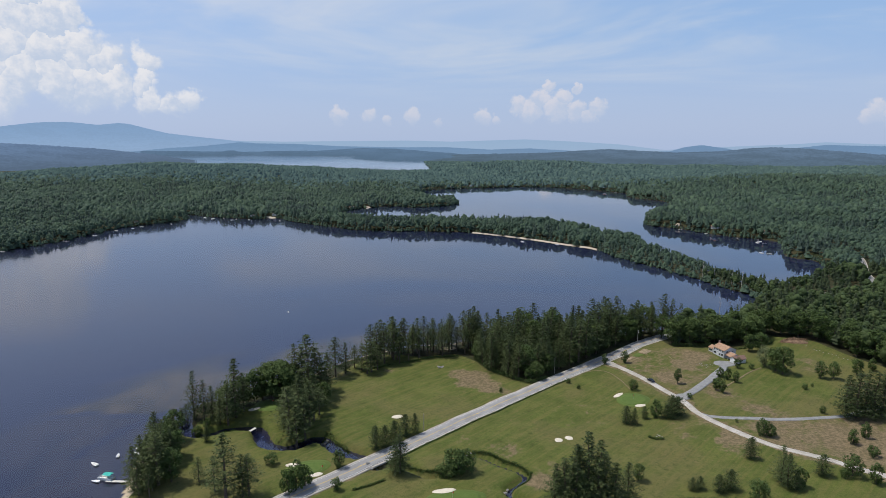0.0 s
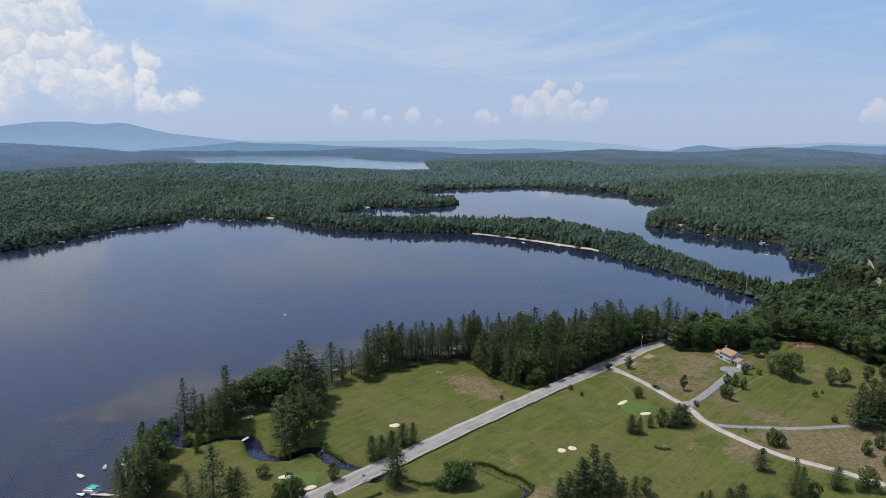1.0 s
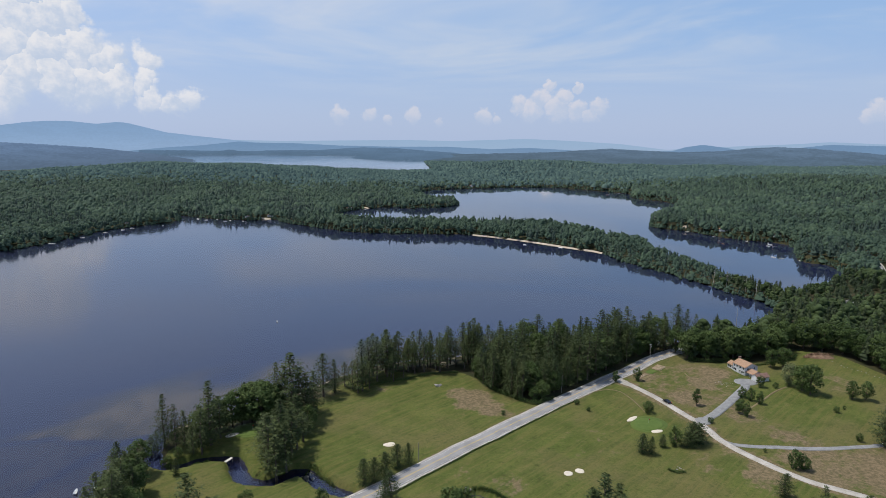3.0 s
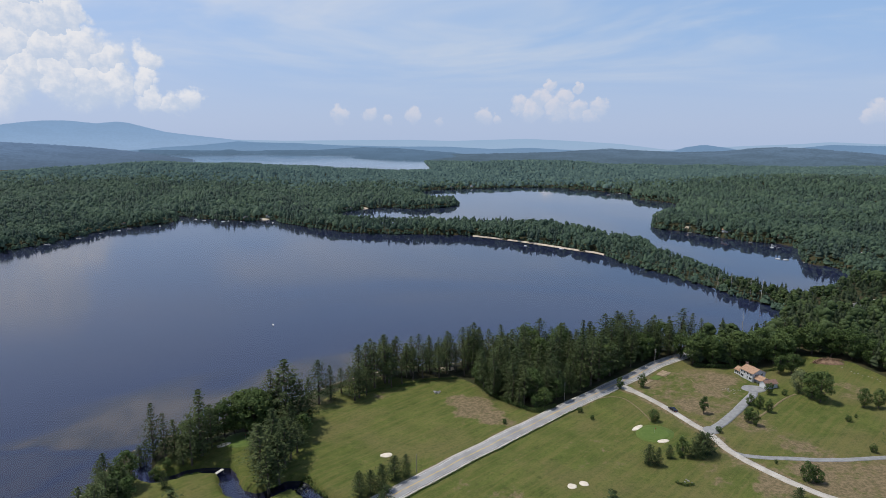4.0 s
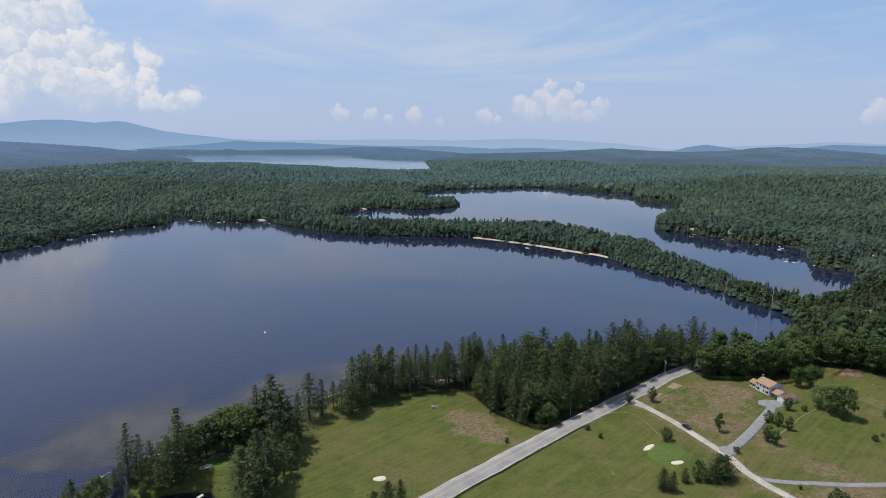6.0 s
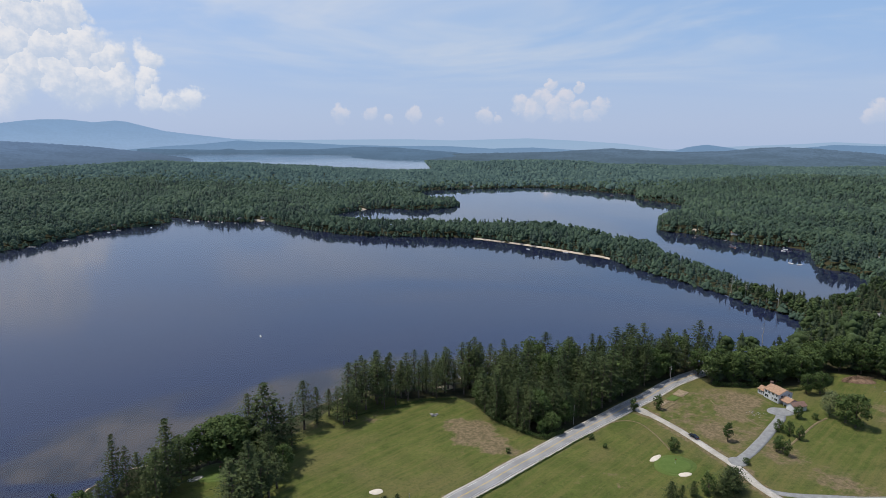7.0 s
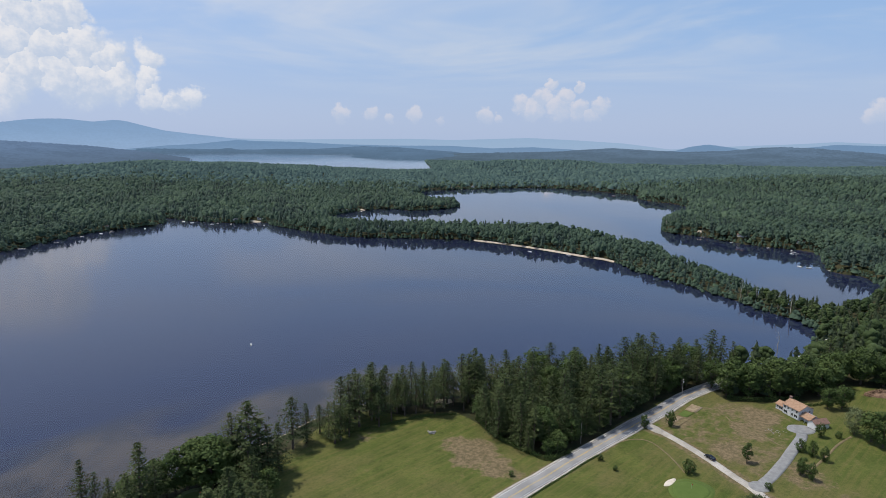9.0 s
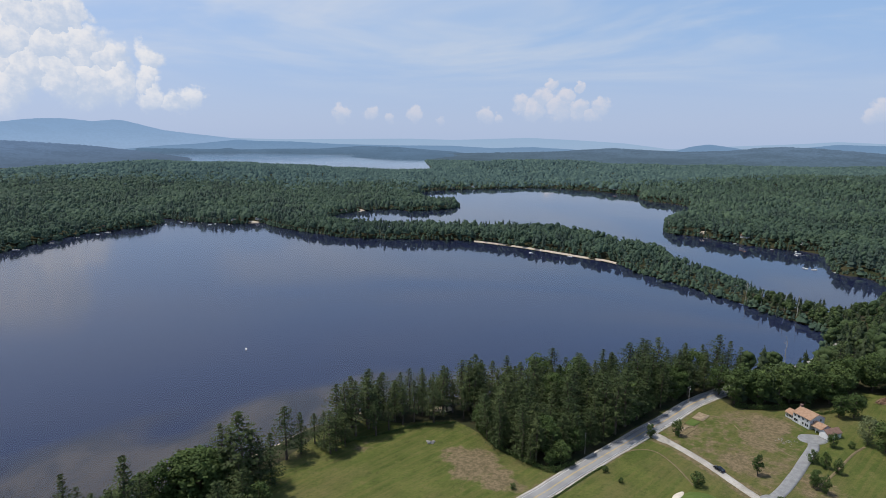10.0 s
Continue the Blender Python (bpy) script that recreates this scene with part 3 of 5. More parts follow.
# ---- roads ----
def ribbon(name, line, left, right, lift, mat, label="", parent=None, lanes=4, kind="structure", category="road"):
    """A strip along a line, between two offsets, draped on the ground."""
    d = np.gradient(line, axis=0)
    d = d / np.linalg.norm(d, axis=1)[:, None]
    side = np.stack([d[:, 1], -d[:, 0]], -1)
    offs = np.linspace(left, right, lanes + 1)
    pts = line[:, None, :] + side[:, None, :] * offs[None, :, None]
    mid = sheet_height(line[:, 0], line[:, 1])
    z = np.repeat(mid[:, None], lanes + 1, 1)
    real = sheet_height(pts[..., 0], pts[..., 1])
    z = np.maximum(z, real) + lift
    top = np.concatenate([pts, z[..., None]], -1)
    n, m = len(line), lanes + 1
    low = np.stack([top[:, 0], top[:, -1]], 1).copy()
    low[..., 2] -= 0.6 if lift > 0.05 and lanes > 1 else 0.0
    verts = np.concatenate([low[:, :1], top, low[:, 1:]], 1) if lanes > 1 else top
    m = verts.shape[1]
    idx = np.arange(n * m).reshape(n, m)
    quads = np.stack([idx[:-1, :-1], idx[:-1, 1:], idx[1:, 1:], idx[1:, :-1]], -1).reshape(-1, 4)
    ob = new(name, arrays_mesh(name, verts.reshape(-1, 3), quads, mat))
    if parent is not None:
        ob.parent = parent
        return tagged(ob, label)
    return tagged(ob, label, category, kind=kind)


road = ribbon("road", ROAD, -3.3, 3.3, 0.17, M_ASPHALT, "two-lane grey asphalt road with painted lines")
ribbon("gravel_shoulder", ROAD, -4.3, -3.31, 0.13, M_GRAVEL, "pale gravel road shoulder", road, 2)
ribbon("gravel_shoulder", ROAD, 3.31, 4.3, 0.13, M_GRAVEL, "pale gravel road shoulder", road, 2)
PAINTED = ROAD[np.hypot(ROAD[:, 0] + 20, ROAD[:, 1] - 227) < 215]
for off in (-2.85, 2.85):
    ribbon("edge_line", PAINTED, off - 0.075, off + 0.075, 0.182, M_LINE_W, "white painted edge line", road, 1)
for off in (-0.14, 0.14):
    ribbon("centre_line", PAINTED, off - 0.06, off + 0.06, 0.182, M_LINE_Y, "yellow painted centre line", road, 1)
ribbon("lane", LANE, -1.95, 1.45, 0.12, M_GRAVEL, "pale gravel side lane past the fields")
ribbon("driveway", DRIVE, -2.1, 2.1, 0.15, M_DRIVE, "blue-grey crushed stone driveway to the house")
ribbon("farm_track", TRACK, -1.3, 1.3, 0.09, M_DRIVE, "narrow grey stone farm track")


def patch(name, x, y, rx, ry, rz, mat, lift, seed, label, category, parent=None, kind="", wob=0.18, thick=0.25, rings=3, dish=0.0):
    """A rounded uneven patch draped on the ground, with an edge that goes down into it."""
    r = np.random.RandomState(seed)
    n = 36
    a = np.arange(n) / n * 2 * np.pi
    rad = 1 + sum(r.uniform(-wob, wob) / k * np.sin(k * a + r.uniform(0, 6.3)) for k in (2, 3, 4, 5))
    c, s = math.cos(radians(rz)), math.sin(radians(rz))
    rows = []
    for q in (*(np.arange(1, rings + 1) / rings), 1.02):
        u, v = rx * rad * q * np.cos(a), ry * rad * q * np.sin(a)
        px, py = x + u * c - v * s, y + u * s + v * c
        h = sheet_height(px, py) + lift - dish * (1 - min(q, 1) ** 2)
        if q > 1:
            h = h - thick
        rows.append(np.stack([px, py, h], -1))
    bm = bmesh.new()
    mid = bm.verts.new((x, y, gz(x, y) + lift - dish))
    rings_v = [[bm.verts.new(p) for p in row] for row in rows]
    for i in range(n):
        j = (i + 1) % n
        bm.faces.new((mid, rings_v[0][i], rings_v[0][j]))
        for p, q in zip(rings_v[:-1], rings_v[1:]):
            bm.faces.new((p[i], q[i], q[j], p[j]))
    ob = part(name, bm, mat, parent, "", True)
    return tagged(ob, label, category, kind=kind)


def beach():
    """A narrow strand on the far side of the peninsula's point."""
    line = LAKE[(LAKE[:, 0] > 36) & (LAKE[:, 0] < 184) & (LAKE[:, 1] > 705) & (LAKE[:, 1] < 845)]
    line = curve(line, 4)
    d = np.gradient(line, axis=0)
    d = d / np.linalg.norm(d, axis=1)[:, None]
    nor = np.stack([-d[:, 1], d[:, 0]], -1)
    f = np.linspace(0, 1, len(line))
    wide = 0.30 * (1.2 + 2.6 * np.sin(f * np.pi) + 0.7 * np.sin(f * 23) + 0.5 * np.sin(f * 51))[:, None]
    rows = [np.concatenate([line + nor * off * np.where(off > 0, wide, 1), np.full((len(line), 1), z)], 1) for off, z in ((-2.5, -0.25), (-0.6, 0.16), (0.35, 0.55), (0.8, 0.9), (1.15, 1.2))]
    v = np.stack(rows, 1)
    n, m = v.shape[:2]
    idx = np.arange(n * m).reshape(n, m)
    quads = np.stack([idx[:-1, :-1], idx[1:, :-1], idx[1:, 1:], idx[:-1, 1:]], -1).reshape(-1, 4)
    tagged(new("beach", arrays_mesh("beach", v.reshape(-1, 3), quads, M_BEACH, True)), "narrow pale sand beach below the woods", "beach", kind="structure")


beach()
ribbon("dirt_path", curve([(61.3, 297.4), (68.9, 305.8), (79.2, 313.9), (86, 316), (90.5, 314), (93.5, 308.5), (95.5, 298.9), (96.4, 288.6)], 1.5), -0.35, 0.35, 0.07, M_PATH, "narrow worn dirt path round the fairway", category="path", lanes=2)
ribbon("lawn_track", curve([(133.2, 335.3), (133.2, 330), (134.4, 326), (137.2, 321), (141.6, 311.6), (144.3, 306.3)], 1.5), -0.3, 0.3, 0.07, M_PATH, "faint worn track curving across the lawn", category="path", lanes=2)
ribbon("field_edge", curve([(139, 285), (154.1, 297), (168.9, 309.6), (178, 316)], 2), -0.5, 0.5, 0.06, M_PATH, "bare earth strip along the field edge", category="path", lanes=2)
for i, (x, y, half) in enumerate(LANDINGS):
    patch("sand_landing", x, y, half, 3.2, 0, M_BEACH, 0.25, 20 + i, "small sandy landing on the wooded lake shore", "beach", kind="structure", wob=0.2, thick=0.8)
patch("driveway_apron", 160.0, 322.0, 6.2, 4.4, 8, M_DRIVE, 0.19, 3, "wide stone turning area before the garage", "driveway", kind="structure", wob=0.1)
patch("lane_mouth", 96.5, 325.5, 5.0, 2.6, -60, M_GRAVEL, 0.16, 5, "flared gravel mouth of the side lane", "road", kind="structure", wob=0.08)
patch("drive_mouth", 119.5, 278.5, 3.6, 3.6, -60, M_DRIVE, 0.17, 6, "flared stone mouth of the driveway", "road", kind="structure", wob=0.08)

# ---- golf course ----
# bunkers: x, y, half length, half width, turn
for i, (x, y, rx, ry, rz) in enumerate([(-91, 265, 3.2, 1.9, 35), (-60.1, 215.6, 3.2, 1.8, 20), (-49.4, 208.2, 3.0, 1.7, 25), (-21.8, 257.6, 2.7, 2.1, 0), (49.6, 236.6, 1.9, 2.3, 10), (54.4, 238.4, 2.0, 2.1, -10),
                                        (88.4, 282.9, 4.0, 1.5, 40), (95.9, 271.4, 3.0, 1.6, 15), (0.2, 198.2, 4.6, 1.9, 12), (-37, 213.2, 0.8, 0.6, 0)]):
    patch("bunker", x, y, rx * 0.9, ry * 0.8, rz, M_SAND, 0.09, 40 + i, "pale sand bunker cut into the turf", "bunker", wob=0.16, thick=0.3)
for i, (x, y, rx, ry, rz) in enumerate([(-84.5, 269.5, 6.5, 5.5, 20), (-53.8, 213.2, 7.5, 4.6, 20), (94.3, 277.6, 7.0, 5.6, 10), (4.5, 193.6, 9.0, 4.0, 5)]):
    patch("green_fringe", x, y, rx * 1.22, ry * 1.28, rz, M_FRINGE, 0.04, 60 + i, "mown collar of short grass round a putting green", "golf green", kind="structure", wob=0.08, rings=5)
    patch("golf_green", x, y, rx, ry, rz, M_GREEN, 0.07, 60 + i, "smooth bright green putting surface", "golf green", kind="structure", wob=0.08, rings=5)


def flagstick(x, y):
    ob = thing("flagstick", (x, y, gz(x, y) + 0.05), 20, "thin white golf flagstick with a small flag", "flag", "flagsticks")
    part("stick", tubes(((0, 0, 0), (0, 0, 2.2), 0.022, 0.018), sides=6), M_WHITE, ob)
    bm = bmesh.new()
    vs = [[bm.verts.new((0.02 + 0.11 * i, 0.04 * math.sin(i * 1.3), 2.15 - 0.42 * j + 0.02 * i * (1 - 2 * j))) for i in range(5)] for j in range(2)]
    for i in range(4):
        bm.faces.new((vs[0][i], vs[0][i + 1], vs[1][i + 1], vs[1][i]))
    bmesh.ops.solidify(bm, geom=bm.faces[:], thickness=0.01)
    part("flag", bm, M_RED, ob, "small red flag")
    return ob


for x, y in [(-83.5, 269.8), (-47.6, 211.0), (94.5, 278.2), (3.2, 193.9)]:
    flagstick(x, y)
for line, half, mat, label in [(curve([(119.0, 341.0), (124.4, 346.2)], 1.0), 2.6, M_SOIL, "bare tilled vegetable garden bed"), (curve([(113.6, 336.6), (118.2, 340.4)], 1.0), 2.3, M_FRINGE, "green vegetable garden bed"),
                              (curve([(104.6, 329.4), (112.6, 336.0)], 1.0), 1.1, M_SOIL, "bare tilled vegetable garden bed"), (curve([(107.0, 326.8), (114.6, 333.0)], 1.0), 0.9, M_PATH, "narrow dug garden bed")]:
    ribbon("garden_bed", line, -half, half, 0.12, mat, label, category="garden bed", lanes=3, kind="")
patch("brush_pile", 218, 354, 8, 5, 10, M_BRUSH, 0.25, 90, "heap of cut brush and brown soil", "brush pile", wob=0.3, thick=0.5)


def rock(name, x, y, r, seed, label, group="", lift=0.0, mat=None):
    rs = np.random.RandomState(seed)
    bm = bmesh.new()
    bmesh.ops.create_icosphere(bm, subdivisions=2, radius=1.0)
    d = rs.uniform(-0.2, 0.2, (4, 3))
    for v in bm.verts:
        k = 1 + 0.18 * math.sin(4 * v.co.x + seed) + 0.15 * math.sin(5 * v.co.y + 2 * seed) + float(np.dot(d[seed % 4], v.co))
        v.co = Vector((v.co.x * k * r, v.co.y * k * r * 0.8, v.co.z * k * r * 0.55))
    ob = part(name, bm, mat or M_STONE)
    ob.matrix_basis = pose(x, y, gz(x, y) + r * 0.18 + lift, 0, 0, rs.uniform(0, 360))
    return tagged(ob, label, "rock", group)


RK = np.random.RandomState(5)
STONES = [(-2.4, 319.6, 1.3), (-0.9, 320.6, 0.9), (-3.4, 320.8, 0.7), (-1.2, 318.9, 0.6), (94.2, 240.2, 0.5), (92.9, 239.6, 0.35), (95.2, 239.2, 0.3), (93.8, 241.2, 0.3),
          (-30.5, 216.0, 0.9), (-28.4, 213.0, 1.0), (-29.6, 212.4, 0.7), (-26.8, 215.8, 0.7), (10.0, 226.4, 0.8), (9.2, 225.4, 0.7), (11.2, 226.6, 0.6), (23.0, 199.4, 0.8), (24.0, 201.6, 0.7), (22.4, 198.2, 0.6),
          (-53, 239.8, 1.4), (-51, 240.4, 1.2), (-50, 238.6, 1.0), (-54.6, 240.0, 0.8), (-52.0, 237.9, 0.8)]
for i, (x, y, r) in enumerate(STONES):
    rock("boulder", x, y, r, i, "rounded grey field stone on the grass", "field stones", lift=0.1 if -31 < x < 25 and y < 230 else 0)
for i in range(26):
    x, y = 146.5 + RK.normal(0, 2.0), 319.5 + RK.normal(0, 1.6)
    rock("boulder", x, y, RK.uniform(0.15, 0.32), i + 30, "small pale rockery stone on the lawn", "rockery stones")
for i in range(16):
    u = i / 15
    rock("boulder", 222 + 16 * u + RK.normal(0, 0.8), 345 - 28 * u + RK.normal(0, 0.8), RK.uniform(0.2, 0.38), i + 60, "grey stone of a tumbled field wall", "wall stones")
for i in range(14):
    rock("boulder", 96 + 14 * i / 13 + RK.normal(0, 0.5), 191.6 + RK.normal(0, 0.5), RK.uniform(0.25, 0.5), i + 80, "grey stone on the ditch bank", "ditch stones")


def foot_bridge():
    x, y = -87.2, 243.0
    ob = thing("footbridge", (x, y, 1.5), 66, "narrow pale plank footbridge over the stream", "bridge")
    for s in (-0.5, 0.5):
        part("beam", boxes((-5.2, 5.2, s - 0.09, s + 0.09, -0.16, 0.0)), M_POLE, ob)
    plank = None
    for i in range(26):
        if plank is None:
            plank = part("plank", boxes((-0.185, 0.185, -0.62, 0.62, 0.0, 0.06)), M_PLANK, ob)
            plank.location = (-5.0, 0, 0.002)
        else:
            p = new("plank", plank.data)
            p.parent, p.location = ob, (-5.0 + 0.4 * i, 0, 0.002)
    for sx in (-4.9, 4.9):
        for s in (-0.62, 0.62):
            part("pile", tubes(((sx, s, -1.4), (sx, s, -0.02), 0.1, 0.1)), M_POLE, ob)


foot_bridge()


def hedge_strip(name, pts, width, height, seed, label, mat=None, category="hedge"):
    rs = np.random.RandomState(seed)
    line = curve(pts, 0.5)
    n = len(line) * 26
    k = rs.randint(0, len(line), n)
    a = rs.normal(0, 0.45, (n, 2)) * width
    x, y = line[k, 0] + a[:, 0], line[k, 1] + a[:, 1]
    z = sheet_height(x, y) + rs.uniform(0.02, 1, n) * height
    c = np.stack([x, y, z], -1)
    v = sprays(rs, c, rs.normal(0, 1, (n, 3)), 0.24, 0.2, 0.3)
    me = arrays_mesh(name, v, np.arange(len(v)).reshape(-1, 4), mat or M_LEAF)
    return tagged(new(name, me), label, category, kind="stuff")


def pole(x, y, h, rz, arms):
    ob = thing("utility_pole", (x, y, gz(x, y)), rz, "weathered grey wooden utility pole beside the road", "utility pole", "utility poles")
    part("post", tubes(((0, 0, -0.3), (0, 0, h), 0.16, 0.11)), M_POLE, ob)
    if arms:
        arm = part("crossarm", boxes((-1.2, 1.2, 0.12, 0.22, h - 0.7, h - 0.58)), M_POLE, ob)
        for s in (-1.05, -0.4, 0.4, 1.05):
            part("insulator", tubes(((s, 0.17, h - 0.58), (s, 0.17, h - 0.4), 0.06, 0.04)), M_WHITE, arm)
        part("transformer", tubes(((0.0, -0.32, h - 2.0), (0.0, -0.32, h - 1.1), 0.2, 0.2), sides=12), M_ALU, ob, "grey transformer can")


# ---- trees ----
def sprays(rs, centres, outward, size, flat=0.6, lift=0.25, loose=0.55, slim=(0.45, 0.75), along=None):
    """Small four-sided leaf sprays at the centres, facing roughly outward, long side along the boughs where given. Returns vertices."""
    n = len(centres)
    nor = outward * (1 - flat) + rs.normal(0, loose, (n, 3))
    nor[:, 2] += lift + flat
    nor /= np.linalg.norm(nor, axis=1)[:, None] + 1e-9
    ref = rs.normal(0, 1, (n, 3))
    u = np.cross(nor, ref) if along is None else along + 0.45 * ref - nor * np.sum((along + 0.45 * ref) * nor, 1)[:, None]
    u /= np.linalg.norm(u, axis=1)[:, None] + 1e-9
    v = np.cross(nor, u)
    s = (np.broadcast_to(size, n) * rs.uniform(0.65, 1.35, n))[:, None]
    w = s * rs.uniform(*slim, n)[:, None]
    sag = np.zeros((n, 3))
    sag[:, 2] = -0.22 * s[:, 0]
    quad = np.stack([centres - u * s + sag, centres - v * w, centres + u * s + sag, centres + v * w], 1)
    return quad.reshape(-1, 3)


def pine_points(rs, h, start, radius, rise, per, along, sharp):
    """Places of needle sprays on whorled boughs, for a trunk of height h."""
    c, o, limbs = [], [], []
    z = h * start
    while z < h * 0.985:
        f = (z - h * start) / (h * (1 - start))
        reach = radius * (min(1, f / 0.12 + 0.45)) * (1 - f ** sharp) + 0.25
        boughs = max(3, int(per * (0.6 + 0.5 * (1 - f)) + rs.uniform(-1, 1)))
        a0 = rs.uniform(0, 6.28)
        for k in range(boughs):
            a = a0 + 6.28 * k / boughs + rs.uniform(-0.4, 0.4)
            ln = reach * rs.uniform(0.55, 1.12)
            tilt = rs.uniform(0.0, 0.22) + 0.35 * f
            way = np.array([math.cos(a), math.sin(a), tilt])
            for q in np.linspace(0.30, 1.0, max(2, int(along * ln / radius + 1.5))):
                for _ in range(3):
                    c.append(np.array([0, 0, z]) + way * ln * q + rs.normal(0, 0.20 + 0.09 * ln * q, 3) * (1, 1, 0.36))
                    o.append((way[0], way[1], 0.5))
            if f < 0.6 and k % 3 == 0:
                limbs.append((z, way, ln))
        z += rise * rs.uniform(0.75, 1.25) * (1 - 0.45 * f)
    return np.array(c), np.array(o), limbs


def crown_mesh(verts, mat, name="crown"):
    return arrays_mesh(name, verts, np.arange(len(verts)).reshape(-1, 4), mat)


def trunk_bmesh(h, r, rs, lean=0.15):
    bm = bmesh.new()
    p, steps = Vector((0, 0, -0.4)), 5
    for i in range(steps):
        q = Vector((rs.uniform(-lean, lean) * i, rs.uniform(-lean, lean) * i, h * (i + 1) / steps))
        tube(bm, p, q, r * (1 - i / steps) + 0.05, r * (1 - (i + 1) / steps) + 0.05, 7)
        p = q
    return bm


def make_tree(name, crown_verts, mat, h, r, limbs, rs, label, category, group):
    ob = thing(name, (0, -700, 0), 0, label, category, group)
    bm = trunk_bmesh(h * 0.93, r, rs)
    for z, way, ln in limbs:
        tube(bm, (0, 0, z), (way[0] * ln * 0.8, way[1] * ln * 0.8, z + way[2] * ln * 0.8), 0.07, 0.025, 3)
    part("trunk", bm, M_BARK, ob)
    crown = new("crown", crown_mesh(crown_verts, mat))
    crown.parent = ob
    return ob


def pine(seed, h, start, radius, rise=1.25, per=6, along=3.2, sharp=1.25, size=0.62, mat=None, label="", group="", name="pine_tree"):
    rs = np.random.RandomState(seed)
    c, o, limbs = pine_points(rs, h, start, radius, rise, per, along, sharp)
    return make_tree(name, sprays(rs, c, o, size, 0.45, 0.2, 0.5, (0.30, 0.48), o), mat or M_PINE, h, 0.010 * h + 0.06, limbs, rs, label, "tree", group)


def lumps(rs, h, start, radius, count, each, squash=0.8):
    """Places of leaf sprays on the lumps of a round crown."""
    mid = h * (1 + start) / 2
    half = h * (1 - start) / 2
    c, o = [], []
    for k in range(count):
        d = rs.normal(0, 1, 3)
        d[2] = d[2] * 0.95 + 0.05
        d /= np.linalg.norm(d)
        at = np.array([d[0] * radius * 0.68, d[1] * radius * 0.68, mid + d[2] * half * 0.80]) * (1, 1, 1)
        at[:2] *= rs.uniform(0.75, 1.12)
        lr = radius * rs.uniform(0.22, 0.36)
        e = rs.normal(0, 1, (each, 3))
        e[:, 2] = e[:, 2] * 0.9 + 0.25
        e /= np.linalg.norm(e, axis=1)[:, None]
        c.append(at + e * lr * (1, 1, squash) * rs.uniform(0.75, 1.08, (each, 1)))
        o.append(e * 0.8 + d * 0.5)
    return np.concatenate(c), np.concatenate(o)


def leafy(seed, h, start, radius, count=26, each=34, size=0.5, mat=None, label="", group="", name="leafy_tree", category="tree", squash=0.8):
    rs = np.random.RandomState(seed)
    c, o = lumps(rs, h, start, radius, count, each, squash)
    c[:, 2] = np.maximum(c[:, 2], 0.12)
    limbs = [(h * (start + 0.05 + 0.05 * k), np.array([math.cos(2.4 * k), math.sin(2.4 * k), 0.8]), radius * 0.6) for k in range(6)]
    ob = thing(name, (0, -700, 0), 0, label, category, group)
    bm = trunk_bmesh(h * 0.75, 0.014 * h + 0.05, rs)
    for z, way, ln in limbs:
        tube(bm, (0, 0, z), (way[0] * ln, way[1] * ln, z + way[2] * ln), 0.012 * h, 0.03, 5)
    part("trunk", bm, M_BARK, ob)
    crown = new("crown", crown_mesh(sprays(rs, c, o, size, 0.15, 0.2), mat or M_LEAF))
    crown.parent = ob
    return ob


PINES = [pine(11, 25, 0.26, 5.0, 1.85, 8, 7.6, 1.25, 0.36, label="tall white pine with a bare lower trunk near the shore", group="shore pines"),
         pine(12, 25, 0.18, 5.2, 1.90, 8, 7.8, 1.4, 0.37, label="tall white pine with layered dark boughs", group="shore pines"),
         pine(13, 25, 0.34, 4.8, 1.80, 8, 7.6, 1.2, 0.36, label="slender white pine with a high open crown", group="shore pines"),
         pine(14, 25, 0.08, 5.0, 1.80, 8, 7.6, 1.15, 0.37, label="full dark green white pine", group="shore pines")]
FULL = [pine(21, 12, 0.03, 4.3, 0.80, 9, 4.6, 2.6, 0.38, label="dense dark pine standing on mown grass", group="golf course pines"),
        pine(22, 12, 0.03, 4.6, 0.80, 9, 4.8, 3.0, 0.40, label="broad bushy dark pine on mown grass", group="golf course pines"),
        pine(23, 12, 0.04, 3.9, 0.80, 9, 4.4, 1.9, 0.37, label="pointed dark green spruce on mown grass", group="golf course pines")]
LEAFY = [leafy(31, 16, 0.06, 4.8, 50, 42, 0.34, label="rounded green broad-leaved tree", group="broad-leaved trees"),
         leafy(32, 16, 0.03, 4.4, 50, 42, 0.34, label="tall leafy maple with a lumpy crown", group="broad-leaved trees"),
         leafy(33, 16, 0.08, 5.2, 54, 42, 0.35, label="spreading broad-leaved tree in full leaf", group="broad-leaved trees")]
MAPLE = leafy(35, 9, 0.14, 2.5, 34, 44, 0.22, label="neat upright maple alone on the house lawn", group="")
WILLOW = leafy(36, 12.5, 0.05, 5.2, 44, 44, 0.30, M_WILLOW, "pale grey-green willow beside the house", "")
BUSH = [leafy(41, 4, 0.0, 2.4, 26, 36, 0.20, label="low rounded green shrub on the grass", group="shrubs", name="shrub", category="shrub", squash=0.9),
        leafy(42, 4, 0.0, 2.0, 24, 36, 0.19, label="dense dark shrub on the grass", group="shrubs", name="shrub", category="shrub", squash=0.9)]
USED = {}


def plant(kinds, x, y, h, native, rs, wide=1.0):
    ob = kinds[rs.randint(len(kinds))]
    s = h / native
    w = s * wide * rs.uniform(0.9, 1.12)
    m = pose(x, y, gz(x, y) - 0.1, 0, 0, rs.uniform(0, 360)) @ Matrix.Diagonal((w, w, s, 1))
    if ob not in USED:
        USED[ob] = True
        ob.matrix_basis = m
        return ob
    return copy_thing(ob, m)


RS = np.random.RandomState(77)
